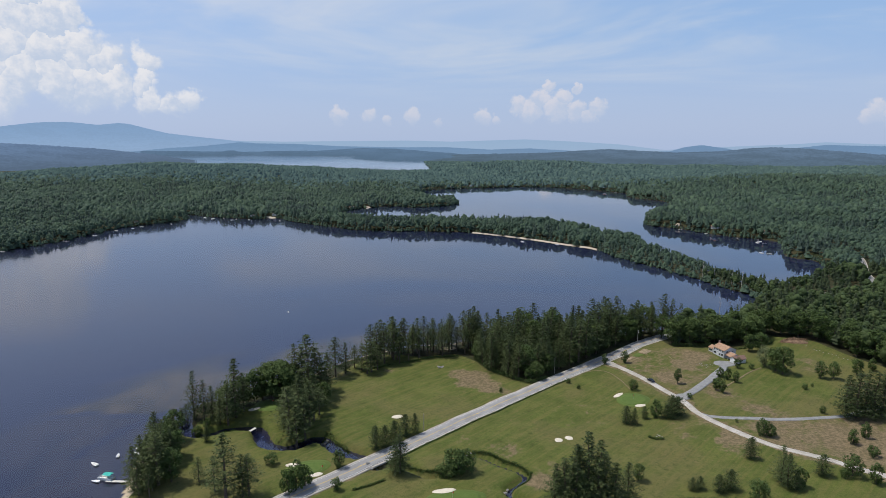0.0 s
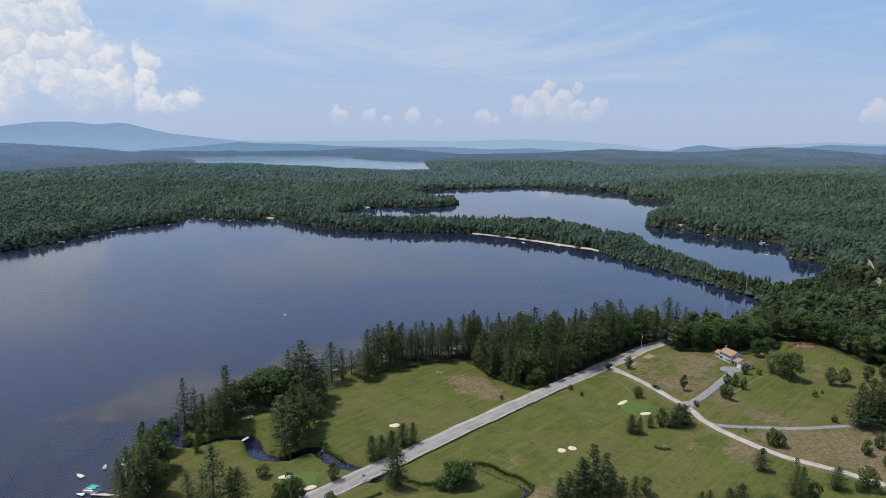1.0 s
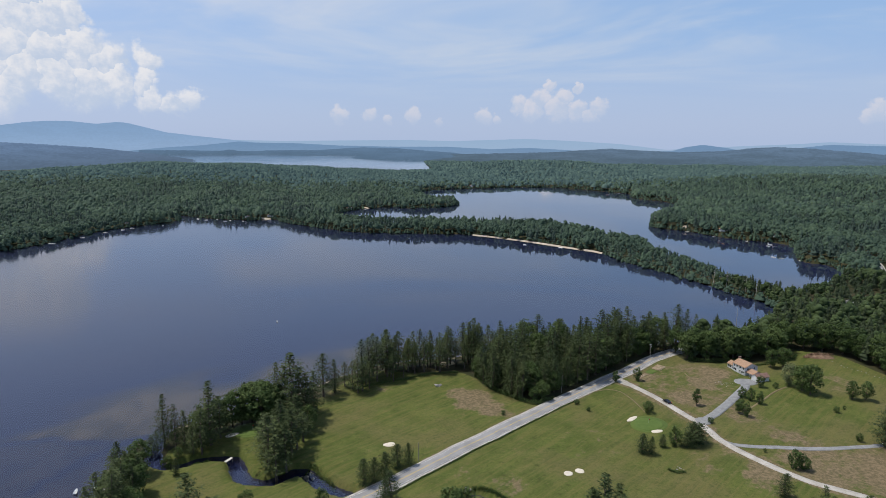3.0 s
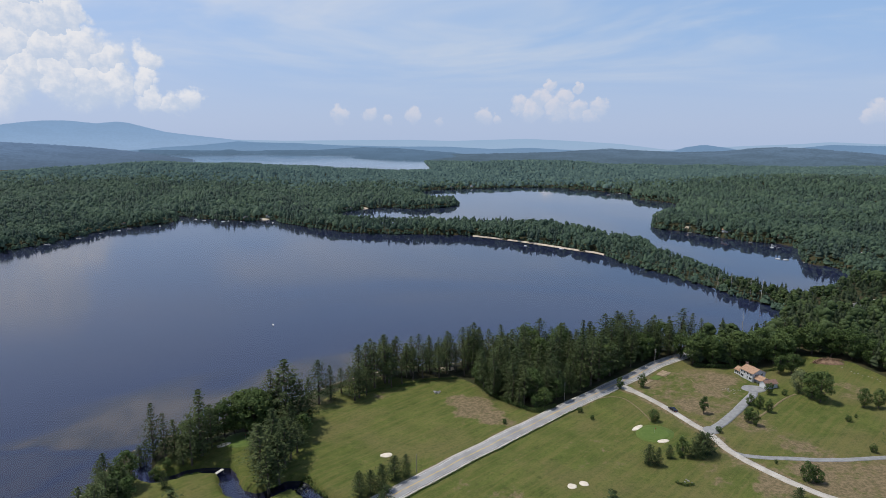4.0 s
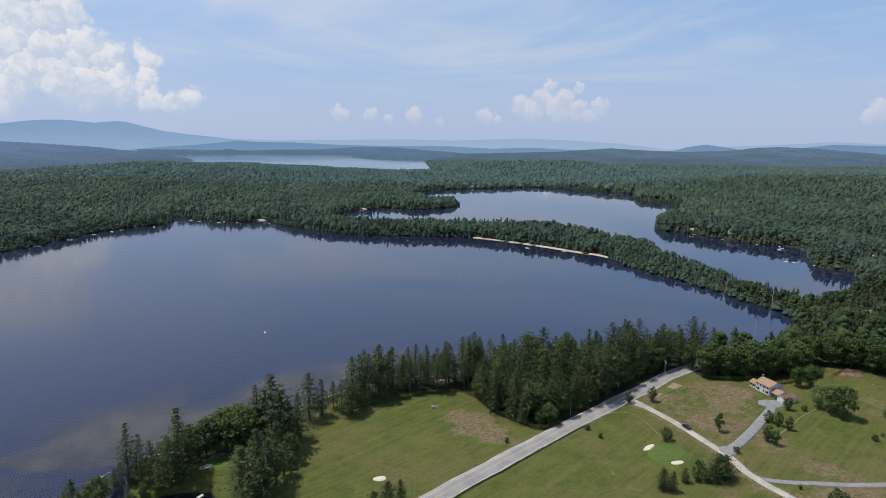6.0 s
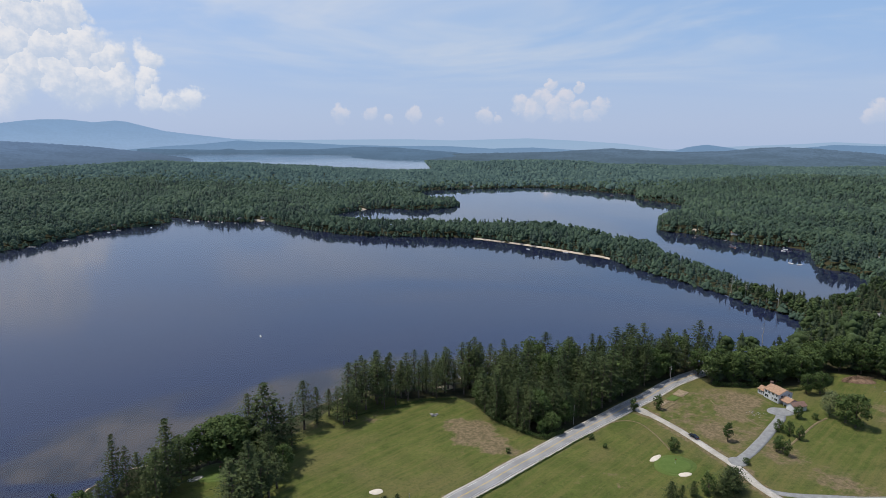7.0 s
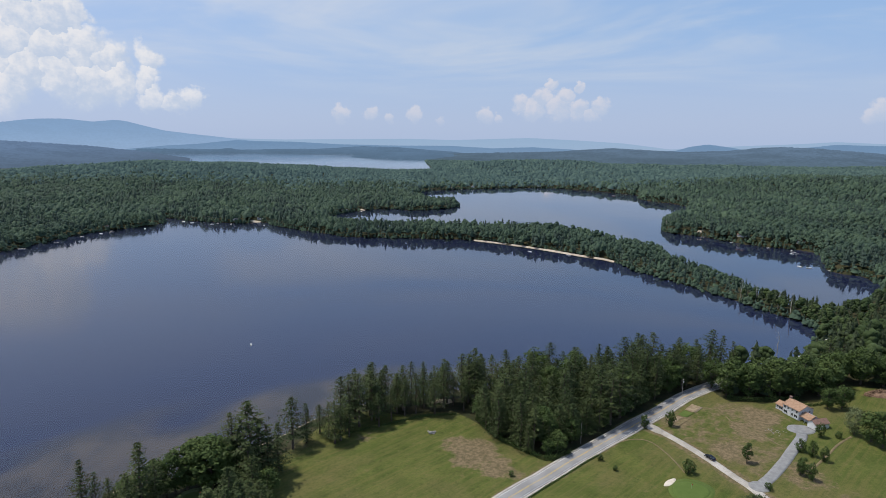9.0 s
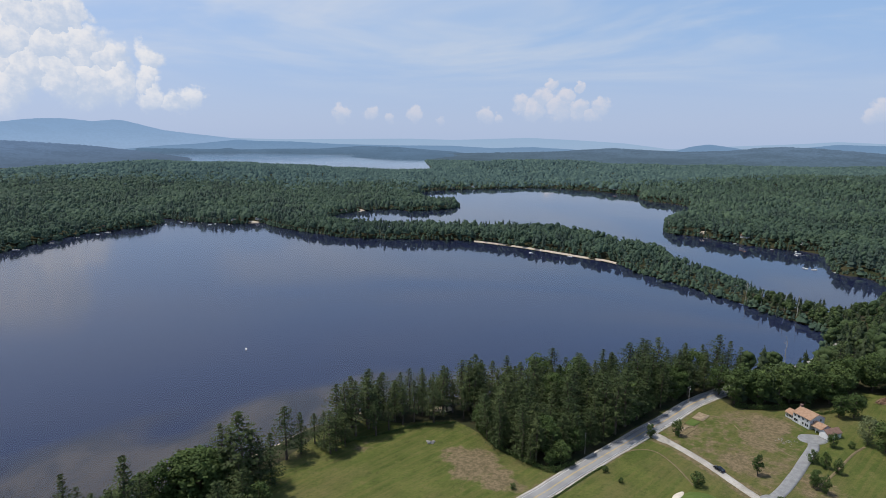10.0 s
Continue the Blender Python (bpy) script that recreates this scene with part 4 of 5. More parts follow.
# single trees: x, y, height
for x, y, h in [(-115, 254, 24.5), (-110, 253, 20), (-108, 257, 16), (-101.6, 250, 13.5), (-98.3, 250.5, 27), (-96.8, 256.6, 30), (-95, 262.5, 19.5),
                (-119.8, 256.5, 14), (-121, 254, 13), (-95.3, 270, 17.7), (-75.3, 281, 27.5), (-71, 279, 27), (-68.2, 279.4, 30), (-65.1, 281, 26), (-62.7, 283, 27.4), (-60.2, 288, 21)]:
    plant(PINES, x, y, h, 25, RS, 1.3)
for x, y, h in [(-68, 240.6, 20.6), (-63, 233.7, 28), (-60.8, 239.7, 26.7), (-60.5, 247.6, 27), (-59.7, 253, 23), (-58.5, 259, 18), (-64, 245, 25), (-71.4, 247.4, 20),
                (-66, 252, 24), (-69, 262, 22), (-63, 266, 20), (-66, 272, 22), (-59, 304.3, 21), (-54.3, 309, 18.6), (-50.6, 317.5, 12.4), (-46, 314.2, 20.2),
                (-42.5, 309.3, 24), (-40.6, 311.8, 22.6), (-37.5, 315.2, 19), (-78, 191.5, 24), (-70.5, 194, 21.3), (-72.5, 193.3, 17.7), (-84, 196.7, 18), (-92.5, 203.2, 13)]:
    plant(PINES, x, y, h, 25, RS, 1.3)
for x, y, h in [(-93.3, 272.5, 16.7), (-90, 275, 18.6), (-85.6, 276.5, 19), (-81, 275.2, 20), (-78, 277.3, 18.4), (-75, 279.3, 15.6), (-88, 280, 16), (-82, 283, 17), (-58.5, 268, 11.6),
                (-99, 268, 15), (-104, 262, 13), (184.5, 306.5, 14.2), (183.2, 311.4, 13), (183.7, 342, 10.7), (190.3, 341.7, 11.4),
                (200.8, 299.6, 8.6), (206.8, 298.6, 9.5), (222.3, 303.3, 9), (139, 286.4, 6.0), (164.1, 315.2, 6), (74.1, 205.2, 7), (109.9, 187.3, 10.8)]:
    plant(LEAFY, x, y, h, 16, RS, 1.1 if h > 12 else 0.95)
for x, y, h in [(-28.4, 227.4, 10), (-24.8, 230.2, 10.2), (-21, 233.2, 10.8), (-17, 239.8, 9.3), (-12.8, 242.4, 8.8), (-16.9, 209.6, 17.5), (-18.8, 210.4, 14.5), (-101, 232.7, 7.3),
                (83.3, 252.2, 9.4), (86.6, 251, 9.3), (93, 256.5, 6.7),  (184.7, 255, 21.5), (189, 254, 24), (194.8, 256.5, 23.5), (197.4, 254.7, 22.8),
                (202.4, 256.3, 22.9), (194.2, 265.5, 15), (207, 262, 20)]:
    plant(FULL, x, y, h * 1.08, 12, RS, 0.95) if h < 13 else plant(PINES[3:], x, y, h, 25, RS, 1.4)
for x, y, h in [(123.6, 219.6, 10.3), (126.9, 203.2, 15.4), (127.1, 199.4, 14), (129, 197.2, 9), (144.3, 206.4, 9.8), (92, 199.2, 5.9), (95, 199.8, 6.4), (101, 197.4, 8), (105.7, 198.6, 9.5),
                (66.2, 193.2, 15.5), (60.3, 188.4, 18), (50.7, 189.9, 29), (54.3, 188.3, 27), (46.4, 188.3, 25), (42, 187.6, 20), (38.9, 187, 20), (57, 191, 21), (48, 192, 22)]:
    plant(FULL, x, y, h, 12, RS, 1.15) if h < 13 else plant(PINES[3:], x, y, h, 25, RS, 1.4)
for x, y, h in [(-1, 208.0, 3.9), (2.4, 207.6, 3.9), (5.6, 209, 3.95), (8.6, 211.2, 3.8), (4, 210.6, 3.9), (-54.2, 197.7, 7.5), (-56.9, 196.3, 6), (-51.6, 200, 5.5), (-41.3, 213.4, 4.8), (-68.7, 215.5, 3.2),
                (-39.6, 198, 3.4), (92.8, 326.3, 4), (104.5, 327.2, 5), (97.6, 288.7, 3.7), (98.5, 257.4, 5.6), (141, 283.2, 4.6), (151.4, 299.6, 4.4), (153.6, 295.6, 4.1), (149, 303.4, 3.6), (142, 289.6, 3.6),
                (121.8, 276.4, 1.8), (171.5, 314.3, 2)]:
    plant(BUSH, x, y, h * (1.6 if 3.75 < h < 3.97 else 1), 4, RS, 1.0 if h < 4 else 0.74)
for x, y, h in [(184.2, 285.5, 2), (176.6, 258.8, 2.4), (138.4, 238.5, 5), (141, 237, 3.6), (155.7, 206.4, 5.6), (161, 201, 5.5), (180, 235, 4.6), (172, 230.4, 4.4), (173.4, 220.4, 3), (131.8, 199.2, 5),
                (234.4, 308.5, 4.6), (-66.7, 243.8, 5), (29, 286, 1.6), (66, 298, 1.8), (70, 291, 1.5), (152, 205, 2.5), (133, 251, 1.2), (190, 289, 1.2), (-110, 244, 4), (-106, 246, 3)]:
    plant(BUSH, x, y, h * (1.6 if 3.75 < h < 3.97 else 1), 4, RS, 1.0 if h < 4 else 0.74)
# the leafy edge of the woods behind the house
for x, y, h in [(139.5, 366, 15), (143, 357, 16), (149, 360, 18), (153, 355, 15), (159, 359, 18), (163, 354.5, 14), (170, 358, 19), (176, 355.5, 15), (182, 360, 18), (188, 356, 15), (194, 359, 17),
                (200, 367, 18), (209, 374, 17), (218, 370, 18), (227, 366, 17), (236, 361, 18), (240, 351, 16), (243, 340, 18), (241, 331, 15), (247, 325, 18), (248, 315, 16), (255, 309, 18), (264, 306, 17)]:
    plant(LEAFY, x, y, h, 16, RS, 1.05)
for x, y, h in [(146, 364, 21), (166, 363, 22), (186, 365, 21), (205, 378, 22), (232, 371, 22), (250, 333, 21), (258, 318, 22), (272, 306, 21)]:
    plant(PINES, x, y, h, 25, RS, 1.1)
for x, y, h in [(106, 258, 12.9), (109.5, 260, 11), (103.4, 256.6, 8)]:
    plant(FULL[1:2], x, y, h, 12, RS, 1.35)
plant([MAPLE], 123.1, 295.2, 9.1, 9, RS)
plant([WILLOW], 180.5, 318.2, 12.7, 12.5, RS)


def scatter(outline, gap, rs):
    """Uneven places within an outline, about gap metres apart."""
    p = np.array(outline, float)
    lo, hi = p.min(0), p.max(0)
    gx, gy = np.meshgrid(np.arange(lo[0], hi[0], gap), np.arange(lo[1], hi[1], gap))
    gx = gx + rs.uniform(-0.42, 0.42, gx.shape) * gap
    gy = gy + rs.uniform(-0.42, 0.42, gy.shape) * gap
    ok = inside(p, gx, gy)
    z, lake = ground_height(gx, gy, True)
    ok &= (lake > 1.5) & (line_distance(ROAD, gx, gy) > 6.0)
    return list(zip(gx[ok], gy[ok]))


# groves: outline, gap, share of pines, lowest and highest
GROVES = [([(-116, 196), (-120, 215), (-125, 232), (-122, 241), (-115, 236), (-111, 226), (-105, 214), (-101, 203), (-104, 192)], 4.5, 0.85, 13, 21),
          ([(-42, 313), (-27, 322), (-8, 333), (14, 339), (22, 352), (22, 372), (-2, 364), (-32, 351), (-44, 330)], 6.0, 1.0, 17, 24),
          ([(16, 330), (28, 313), (38, 302), (46, 299), (62, 313), (80, 330), (108, 353), (126, 367), (150, 378), (165, 393), (150, 395), (92, 385), (40, 375), (16, 368)], 6.0, 0.90, 17, 25)]
for outline, gap, share, lo, hi in GROVES:
    for x, y in scatter(outline, gap, RS):
        h = RS.uniform(lo, hi)
        if RS.uniform() < share:
            plant(PINES if share < 1 else PINES[:3:2], x, y, h, 25, RS, 1.2 if share < 1 else 1.1)
        else:
            plant(LEAFY, x, y, h * 0.82, 16, RS)

# young growth and low boughs along the edge of the road grove
for x, y in curve([(19, 329), (28, 314.5), (38, 303.5), (46, 300.5), (62, 315), (80, 332), (108, 355), (124, 367)], 5.2):
    if RS.uniform() < 0.55:
        plant(LEAFY, x + RS.normal(0, 0.8), y + 1.5 + RS.normal(0, 0.8), RS.uniform(6, 11), 16, RS, 1.1)
    else:
        plant(PINES[3:], x + RS.normal(0, 0.8), y + 1.5 + RS.normal(0, 0.8), RS.uniform(11, 17), 25, RS, 1.2)

# ---- woods ----
def woods(name, x, y, h, is_pine, tint, sprays_each, size, rs, label, lumps_each=4, squat=0.0, wide=0.36, mats=None):
    """Many trees in one mesh: lumpy rounded crowns or tiers of ragged boughs, with leaf sprays standing out of them."""
    z0 = sheet_height(x, y) - 0.3
    verts, quads, kinds, tints, at = [], [], [], [], 0

    def add(v, q, kind, t):
        nonlocal at
        verts.append(v), quads.append(q + at), kinds.append(np.full(len(q), kind)), tints.append(t)
        at += len(v)

    # leafy crowns: one broad dome low down and smaller lumps over it
    sel = ~is_pine
    X, Y, Z, H, T = x[sel], y[sel], z0[sel], h[sel], tint[sel]
    n, m, sides = len(X), lumps_each, 6
    R = wide * H * rs.uniform(0.62, 1.35, n)
    low = H * (0.30 + squat)
    deep = H - low
    a = rs.uniform(0, 6.28, (n, 1)) + np.arange(m)[None, :] * 2.4 + rs.uniform(-0.4, 0.4, (n, m))
    q = np.sqrt((np.arange(m) + 0.2) / max(m, 1)) * rs.uniform(0.75, 1.1, (n, m))
    lr = R[:, None] * rs.uniform(0.42, 0.66, (n, m)) * (0.76 if m > 5 else 1.0)
    lx, ly = X[:, None] + R[:, None] * 0.72 * q * np.cos(a), Y[:, None] + R[:, None] * 0.72 * q * np.sin(a)
    lz = Z[:, None] + low[:, None] + deep[:, None] * (0.80 - 0.52 * q ** 2 + rs.uniform(-0.08, 0.08, (n, m))) - 0.35 * lr
    lx, ly, lz, lr = [np.concatenate([p[:, None], k], 1).ravel() for p, k in ((X, lx), (Y, ly), (Z + low + 0.28 * deep, lz), (R * (0.72 if m > 5 else 0.86), lr))]
    lt = np.repeat(T, m + 1) + rs.normal(0, 0.12, n * (m + 1))
    big = len(lx)
    ang = np.arange(sides) / sides * 2 * np.pi + rs.uniform(0, 6.28, (big, 1))
    rows = []
    rings = ((-0.75, 0.55), (0.10, 1.0), (0.72, 0.66)) if sprays_each > 50 else ((-0.30, 1.0), (0.56, 0.72))
    for fz, fr in rings:
        rr = lr[:, None] * fr * rs.uniform(0.58, 1.36, (big, sides))
        rows.append(np.stack([lx[:, None] + rr * np.cos(ang), ly[:, None] + rr * np.sin(ang), lz[:, None] + lr[:, None] * (fz + rs.uniform(-0.22, 0.22, (big, sides)))], -1))
    tip = np.stack([lx + lr * rs.normal(0, 0.2, big), ly + lr * rs.normal(0, 0.2, big), lz + lr * rs.uniform(0.78, 1.12, big)], -1)[:, None]
    v = np.concatenate(rows + [tip], 1)
    per = v.shape[1]
    i, j = np.arange(sides), (np.arange(sides) + 1) % sides
    top = (len(rings) - 1) * sides
    one = np.concatenate([np.stack([i, j, j + sides, i + sides], -1) + k * sides for k in range(len(rings) - 1)] +
                         [np.stack([i[::2] + top, (i[::2] + 1) % sides + top, (i[::2] + 2) % sides + top, 0 * i[::2] + top + sides], -1)])
    add(v.reshape(-1, 3), (np.arange(big)[:, None, None] * per + one).reshape(-1, 4), 1, np.repeat(lt, per))
    if sprays_each:
        k = sprays_each
        e = rs.normal(0, 1, (n, k, 3))
        e[..., 2] = np.abs(e[..., 2]) * 0.9 + 0.05
        e /= np.linalg.norm(e, axis=2)[..., None]
        w = rs.randint(0, m + 1, (n, k)) + np.arange(n)[:, None] * (m + 1)
        c = np.stack([lx[w], ly[w], lz[w]], -1) + e * lr[w][..., None] * rs.uniform(0.80, 1.30, (n, k, 1))
        v = sprays(rs, c.reshape(-1, 3), e.reshape(-1, 3), np.repeat(size * H / 20, k), 0.05, 0.15, 0.45)
        add(v, np.arange(len(v)).reshape(-1, 4), 1, np.repeat(lt[w].ravel(), 4))
    # pines: tiers of ragged boughs, narrower towards the tip
    X, Y, Z, H, T = x[is_pine], y[is_pine], z0[is_pine], h[is_pine], tint[is_pine]
    n = len(X)
    R = (0.23 if sprays_each else 0.29) * H * rs.uniform(0.75, 1.25, n)
    tiers, sides = (6 if sprays_each > 50 else 4 if sprays_each else 3), 8
    ang = np.arange(sides) / sides * 2 * np.pi
    i = np.arange(0, sides, 2)
    for k in range(tiers):
        f = k / tiers
        turn = rs.uniform(0, 6.28, (n, 1))
        rr = (R * (1 - f) ** 0.75)[:, None] * np.where(np.arange(sides) % 2, 0.55, 1.0) * rs.uniform(0.7, 1.3, (n, sides))
        zr = Z[:, None] + H[:, None] * (0.20 + 0.70 * f + rs.uniform(-0.045, 0.045, (n, sides)))
        ox, oy = X[:, None] + R[:, None] * rs.normal(0, 0.10, (n, 1)), Y[:, None] + R[:, None] * rs.normal(0, 0.10, (n, 1))
        ring = np.stack([ox + rr * np.cos(ang + turn), oy + rr * np.sin(ang + turn), zr], -1)
        tip = np.stack([X, Y, Z + H * np.minimum(1.0, 0.20 + 0.70 * f + 1.3 * 0.70 / tiers)], -1)[:, None]
        v = np.concatenate([ring, tip], 1)
        one = np.stack([i, (i + 1) % sides, (i + 2) % sides, 0 * i + sides], -1)
        add(v.reshape(-1, 3), (np.arange(n)[:, None, None] * (sides + 1) + one).reshape(-1, 4), 0, np.repeat(T, sides + 1))
    if sprays_each:
        k = sprays_each
        f = rs.uniform(0, 1, (n, k)) ** 0.8
        a = rs.uniform(0, 6.28, (n, k))
        r = R[:, None] * (1 - f) ** 0.75 * (0.72 + 0.42 * np.abs(np.sin(2.5 * a + 11 * f))) * rs.uniform(0.75, 1.1, (n, k))
        c = np.stack([X[:, None] + r * np.cos(a), Y[:, None] + r * np.sin(a), Z[:, None] + H[:, None] * (0.19 + 0.79 * f)], -1)
        o = np.stack([np.cos(a), np.sin(a), 0 * a + 0.5], -1)
        v = sprays(rs, c.reshape(-1, 3), o.reshape(-1, 3), np.repeat(size * 0.85 * H / 20, k), 0.3, 0.2, 0.4)
        add(v, np.arange(len(v)).reshape(-1, 4), 0, np.repeat(T, 4 * k))
    me = arrays_mesh(name, np.concatenate(verts), np.concatenate(quads), mats or [M_HAZED_PINE, M_HAZED_LEAF])
    me.polygons.foreach_set("material_index", np.concatenate(kinds).astype(np.int32))
    add_attr(me, "tint", np.clip(np.concatenate(tints), 0, 1))
    return tagged(new(name, me), label, "woodland", kind="stuff")


def wood_places(y0, y1, gap, rs, wide=0.77):
    ny = int((y1 - y0) / gap)
    rows = []
    for i in range(ny):
        y = y0 + (i + 0.5) * gap
        half = wide * y + 40
        xs = np.arange(-half, half, gap)
        rows.append(np.stack([xs, np.full(len(xs), y)], -1))
    p = np.concatenate(rows) + rs.uniform(-0.45, 0.45, (sum(map(len, rows)), 2)) * gap
    x, y = p[:, 0], p[:, 1]
    lake = np.minimum(np.minimum(signed(LAKE, x, y), signed(LAKE_TWO, x, y)), signed(FAR_LAKE, x, y))
    lake = lake + 1.6 * waves(x, y, 26, 5) * ramp(150, 500, y)
    ok = (lake > 1.0) & (line_distance(ROAD, x, y) > np.where(y > 420, 4.6, 7))
    ok &= signed(CLEARING, x, y) > 2.5
    strand = (x > 35) & (x < 190) & (y > 700) & (y < 860)
    ok &= ~(strand & (lake < 1.6))
    for lx, ly, half in LANDINGS:
        ok &= np.hypot((x - lx) / 1.3, y - ly) > half * 0.8
    for outline, *_ in GROVES:
        ok &= ~inside(np.array(outline, float), x, y)
    ok &= ~((x < 0) & (y < 420)) & (y < 2000 + 620 * ramp(-1400, -900, x) + 900 * ramp(-150, -110, x) * ramp(170, 120, x))
    return x[ok], y[ok]


def wood_band(name, y0, y1, gap, each, size, seed, label, lo=13, hi=20, lumps_each=4, wide=0.36, mats=None, fade=(0.5, 0.5)):
    rs = np.random.RandomState(seed)
    x, y = wood_places(y0, y1, gap, rs)
    keep = rs.uniform(0, 1, len(x)) < ramp(y0 - 1, y0 + fade[0], y) * (1 - ramp(y1 - fade[1], y1 + 1, y))
    x, y = x[keep], y[keep]
    n = len(x)
    patchy = waves(x, y, 130, 21) + waves(x, y, 45, 22) * 0.6 + rs.normal(0, 0.75, n)
    is_pine = patchy > (0.25 if y1 < 600 else 0.75)
    h = rs.uniform(lo, hi, n) + np.where(is_pine, rs.uniform(0, 3.5, n), 0) + 1.5 * waves(x, y, 90, 23)
    # lower trees on the narrow spit between the lakes
    h = h * (1 - 0.32 * ramp(430, 480, y) * ramp(375, 335, x) * ramp(800, 620, y) * ramp(-300, -200, x))
    tint = np.clip(0.40 + 0.26 * waves(x, y, 190, 24) + 0.14 * waves(x, y, 60, 25) + rs.normal(0, 0.24, n), 0, 1)
    return woods(name, x, y, h, is_pine, tint, each, size, rs, label, lumps_each, 0.0, wide, mats)


def shore_trees(name, lines, each, size, seed, label):
    """The overhanging edge of the woods along the water."""
    rs = np.random.RandomState(seed)
    pts = []
    for line in lines:
        d = np.roll(line, -1, 0) - np.roll(line, 1, 0)
        d = d / (np.linalg.norm(d, axis=1)[:, None] + 1e-9)
        nor = np.stack([-d[:, 1], d[:, 0]], -1)
        nor = np.where(inside(line, *(line + nor * 3).T)[:, None], -nor, nor)
        for off in (-0.6, 1.6, 3.6):
            row = line + nor * off + rs.normal(0, 0.9, line.shape)
            if off > 2:
                row = row[(row[:, 0] > 35) & (row[:, 0] < 190) & (row[:, 1] > 700) & (row[:, 1] < 860)]
            pts.append(row)
    p = np.concatenate(pts)
    x, y = p[:, 0], p[:, 1]
    lake = ground_height(x, y, True)[1]
    strand = (x > 35) & (x < 190) & (y > 700) & (y < 860)
    ok = (y > 425) & (y < 1750) & (np.abs(x) < 0.8 * y + 60) & (~strand | (lake > 2.0)) & (lake > -2.0) & np.all([np.hypot(x - lx, y - ly) > half for lx, ly, half in LANDINGS], 0) & (line_distance(ROAD, x, y) > 6)
    x, y = x[ok], y[ok]
    n = len(x)
    is_pine = rs.uniform(0, 1, n) > 0.72
    h = rs.uniform(3, 9, n)
    return woods(name, x, y, h, is_pine, np.clip(rs.normal(0.5, 0.3, n), 0, 1), each, size, rs, label, 2, -0.30)


wood_band("near_woods", 300, 560, 6.4, 210, 0.38, 101, "dense mixed pine and leafy woods beside the fields", 11, 16, 12, 0.32, [M_NEAR_PINE, M_NEAR_LEAF])
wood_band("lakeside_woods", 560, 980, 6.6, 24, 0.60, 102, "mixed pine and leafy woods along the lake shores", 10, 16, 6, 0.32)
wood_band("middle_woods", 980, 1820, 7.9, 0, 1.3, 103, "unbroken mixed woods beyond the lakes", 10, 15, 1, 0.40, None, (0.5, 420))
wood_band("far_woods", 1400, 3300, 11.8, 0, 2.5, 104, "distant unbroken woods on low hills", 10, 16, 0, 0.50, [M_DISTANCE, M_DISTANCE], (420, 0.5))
shore_trees("shore_trees", [curve(LAKE, 3.2, True), curve(LAKE_TWO, 4.0, True)], 6, 1.2, 105, "low trees and bushes overhanging the water's edge")

hedge_strip("bank_grass", [(-27, 216.5), (-19, 218.6), (-13, 215), (-6, 211), (0, 213.5), (6, 221)], 0.45, 0.5, 201, "rough uncut grass along the creek")
hedge_strip("creek_shrubs", [(12, 227), (18, 225.4), (24.5, 219.5), (30.5, 215.6), (33.8, 209.5), (29.5, 203.6), (26, 200.4)], 0.6, 0.9, 202, "low green shrubs along the creek bank")
hedge_strip("low_hedge", [(-33.4, 198), (-28, 201), (-22.6, 204.8)], 0.6, 0.8, 203, "low clipped hedge on the fairway")
hedge_strip("ditch_grass", [(70, 190.5), (85, 193.4), (100, 193), (112, 192.4), (126, 191.4)], 0.7, 0.7, 204, "rough uncut grass along the ditch")
hedge_strip("stream_reeds", [(-112, 239), (-106, 237.6), (-100, 240), (-92, 243.8)], 0.6, 0.7, 205, "green reeds on the stream bank")
hedge_strip("stream_bank_grass", [(-64, 227.4), (-58, 232), (-52, 242), (-46, 236), (-40, 230)], 0.7, 0.6, 206, "rough grass on the stream bank")
hedge_strip("roadside_weeds", [(-20, 219.5), (9, 248.2), (45, 282.5), (66, 302)], 0.5, 0.35, 207, "dry weeds along the road edge")
hedge_strip("stone_weeds", [(89.5, 239.5), (92, 237.6), (95, 237.6)], 0.8, 0.8, 208, "green weeds round a heap of stones")
hedge_strip("wood_edge", [(142, 353), (150, 350.5), (160, 351), (176, 352)], 0.9, 2.4, 209, "leafy undergrowth at the edge of the woods")
hedge_strip("wood_edge_fern", [(18, 331), (25, 317), (33, 308), (40, 301), (46, 298), (55, 303)], 1.0, 2.2, 210, "leafy undergrowth below the pines")
hedge_strip("cut_brush", [(210, 353), (215, 355.5), (220, 354), (226, 356)], 2.2, 1.5, 211, "tangle of cut brown branches on a soil heap", M_BRUSH, "brush")
hedge_strip("field_edge_weeds", [(172, 345), (185, 347), (200, 352), (208, 360)], 1.0, 1.0, 212, "rough weeds between the field and the woods")
hedge_strip("meadow_weeds", [(-40, 317), (-25, 326), (-8, 334), (8, 337)], 1.2, 0.6, 213, "rough grass and ferns below the shore pines")
pole(121.5, 357.6, 9.0, 40, True)
pole(35.2 + 26, 311.8, 9.5, 40, False)
pole(-9.0, 245.0, 8.0, 40, False)


def snag(x, y, h, seed):
    """A bare dead tree."""
    rs = np.random.RandomState(seed)
    ob = thing("dead_tree", (x, y, gz(x, y) - 0.3), 0, "bare grey dead tree standing at the water's edge", "tree", "dead trees")
    part("trunk", trunk_bmesh(h, 0.22, rs, 0.2), M_SNAG, ob)
    for k in range(11):
        z, a, ln = h * rs.uniform(0.35, 0.95), rs.uniform(0, 6.28), rs.uniform(1.2, 3.0)
        part("branch", tubes(((0, 0, z), (ln * math.cos(a), ln * math.sin(a), z + ln * 0.45), 0.07, 0.02), sides=4), M_SNAG, ob)


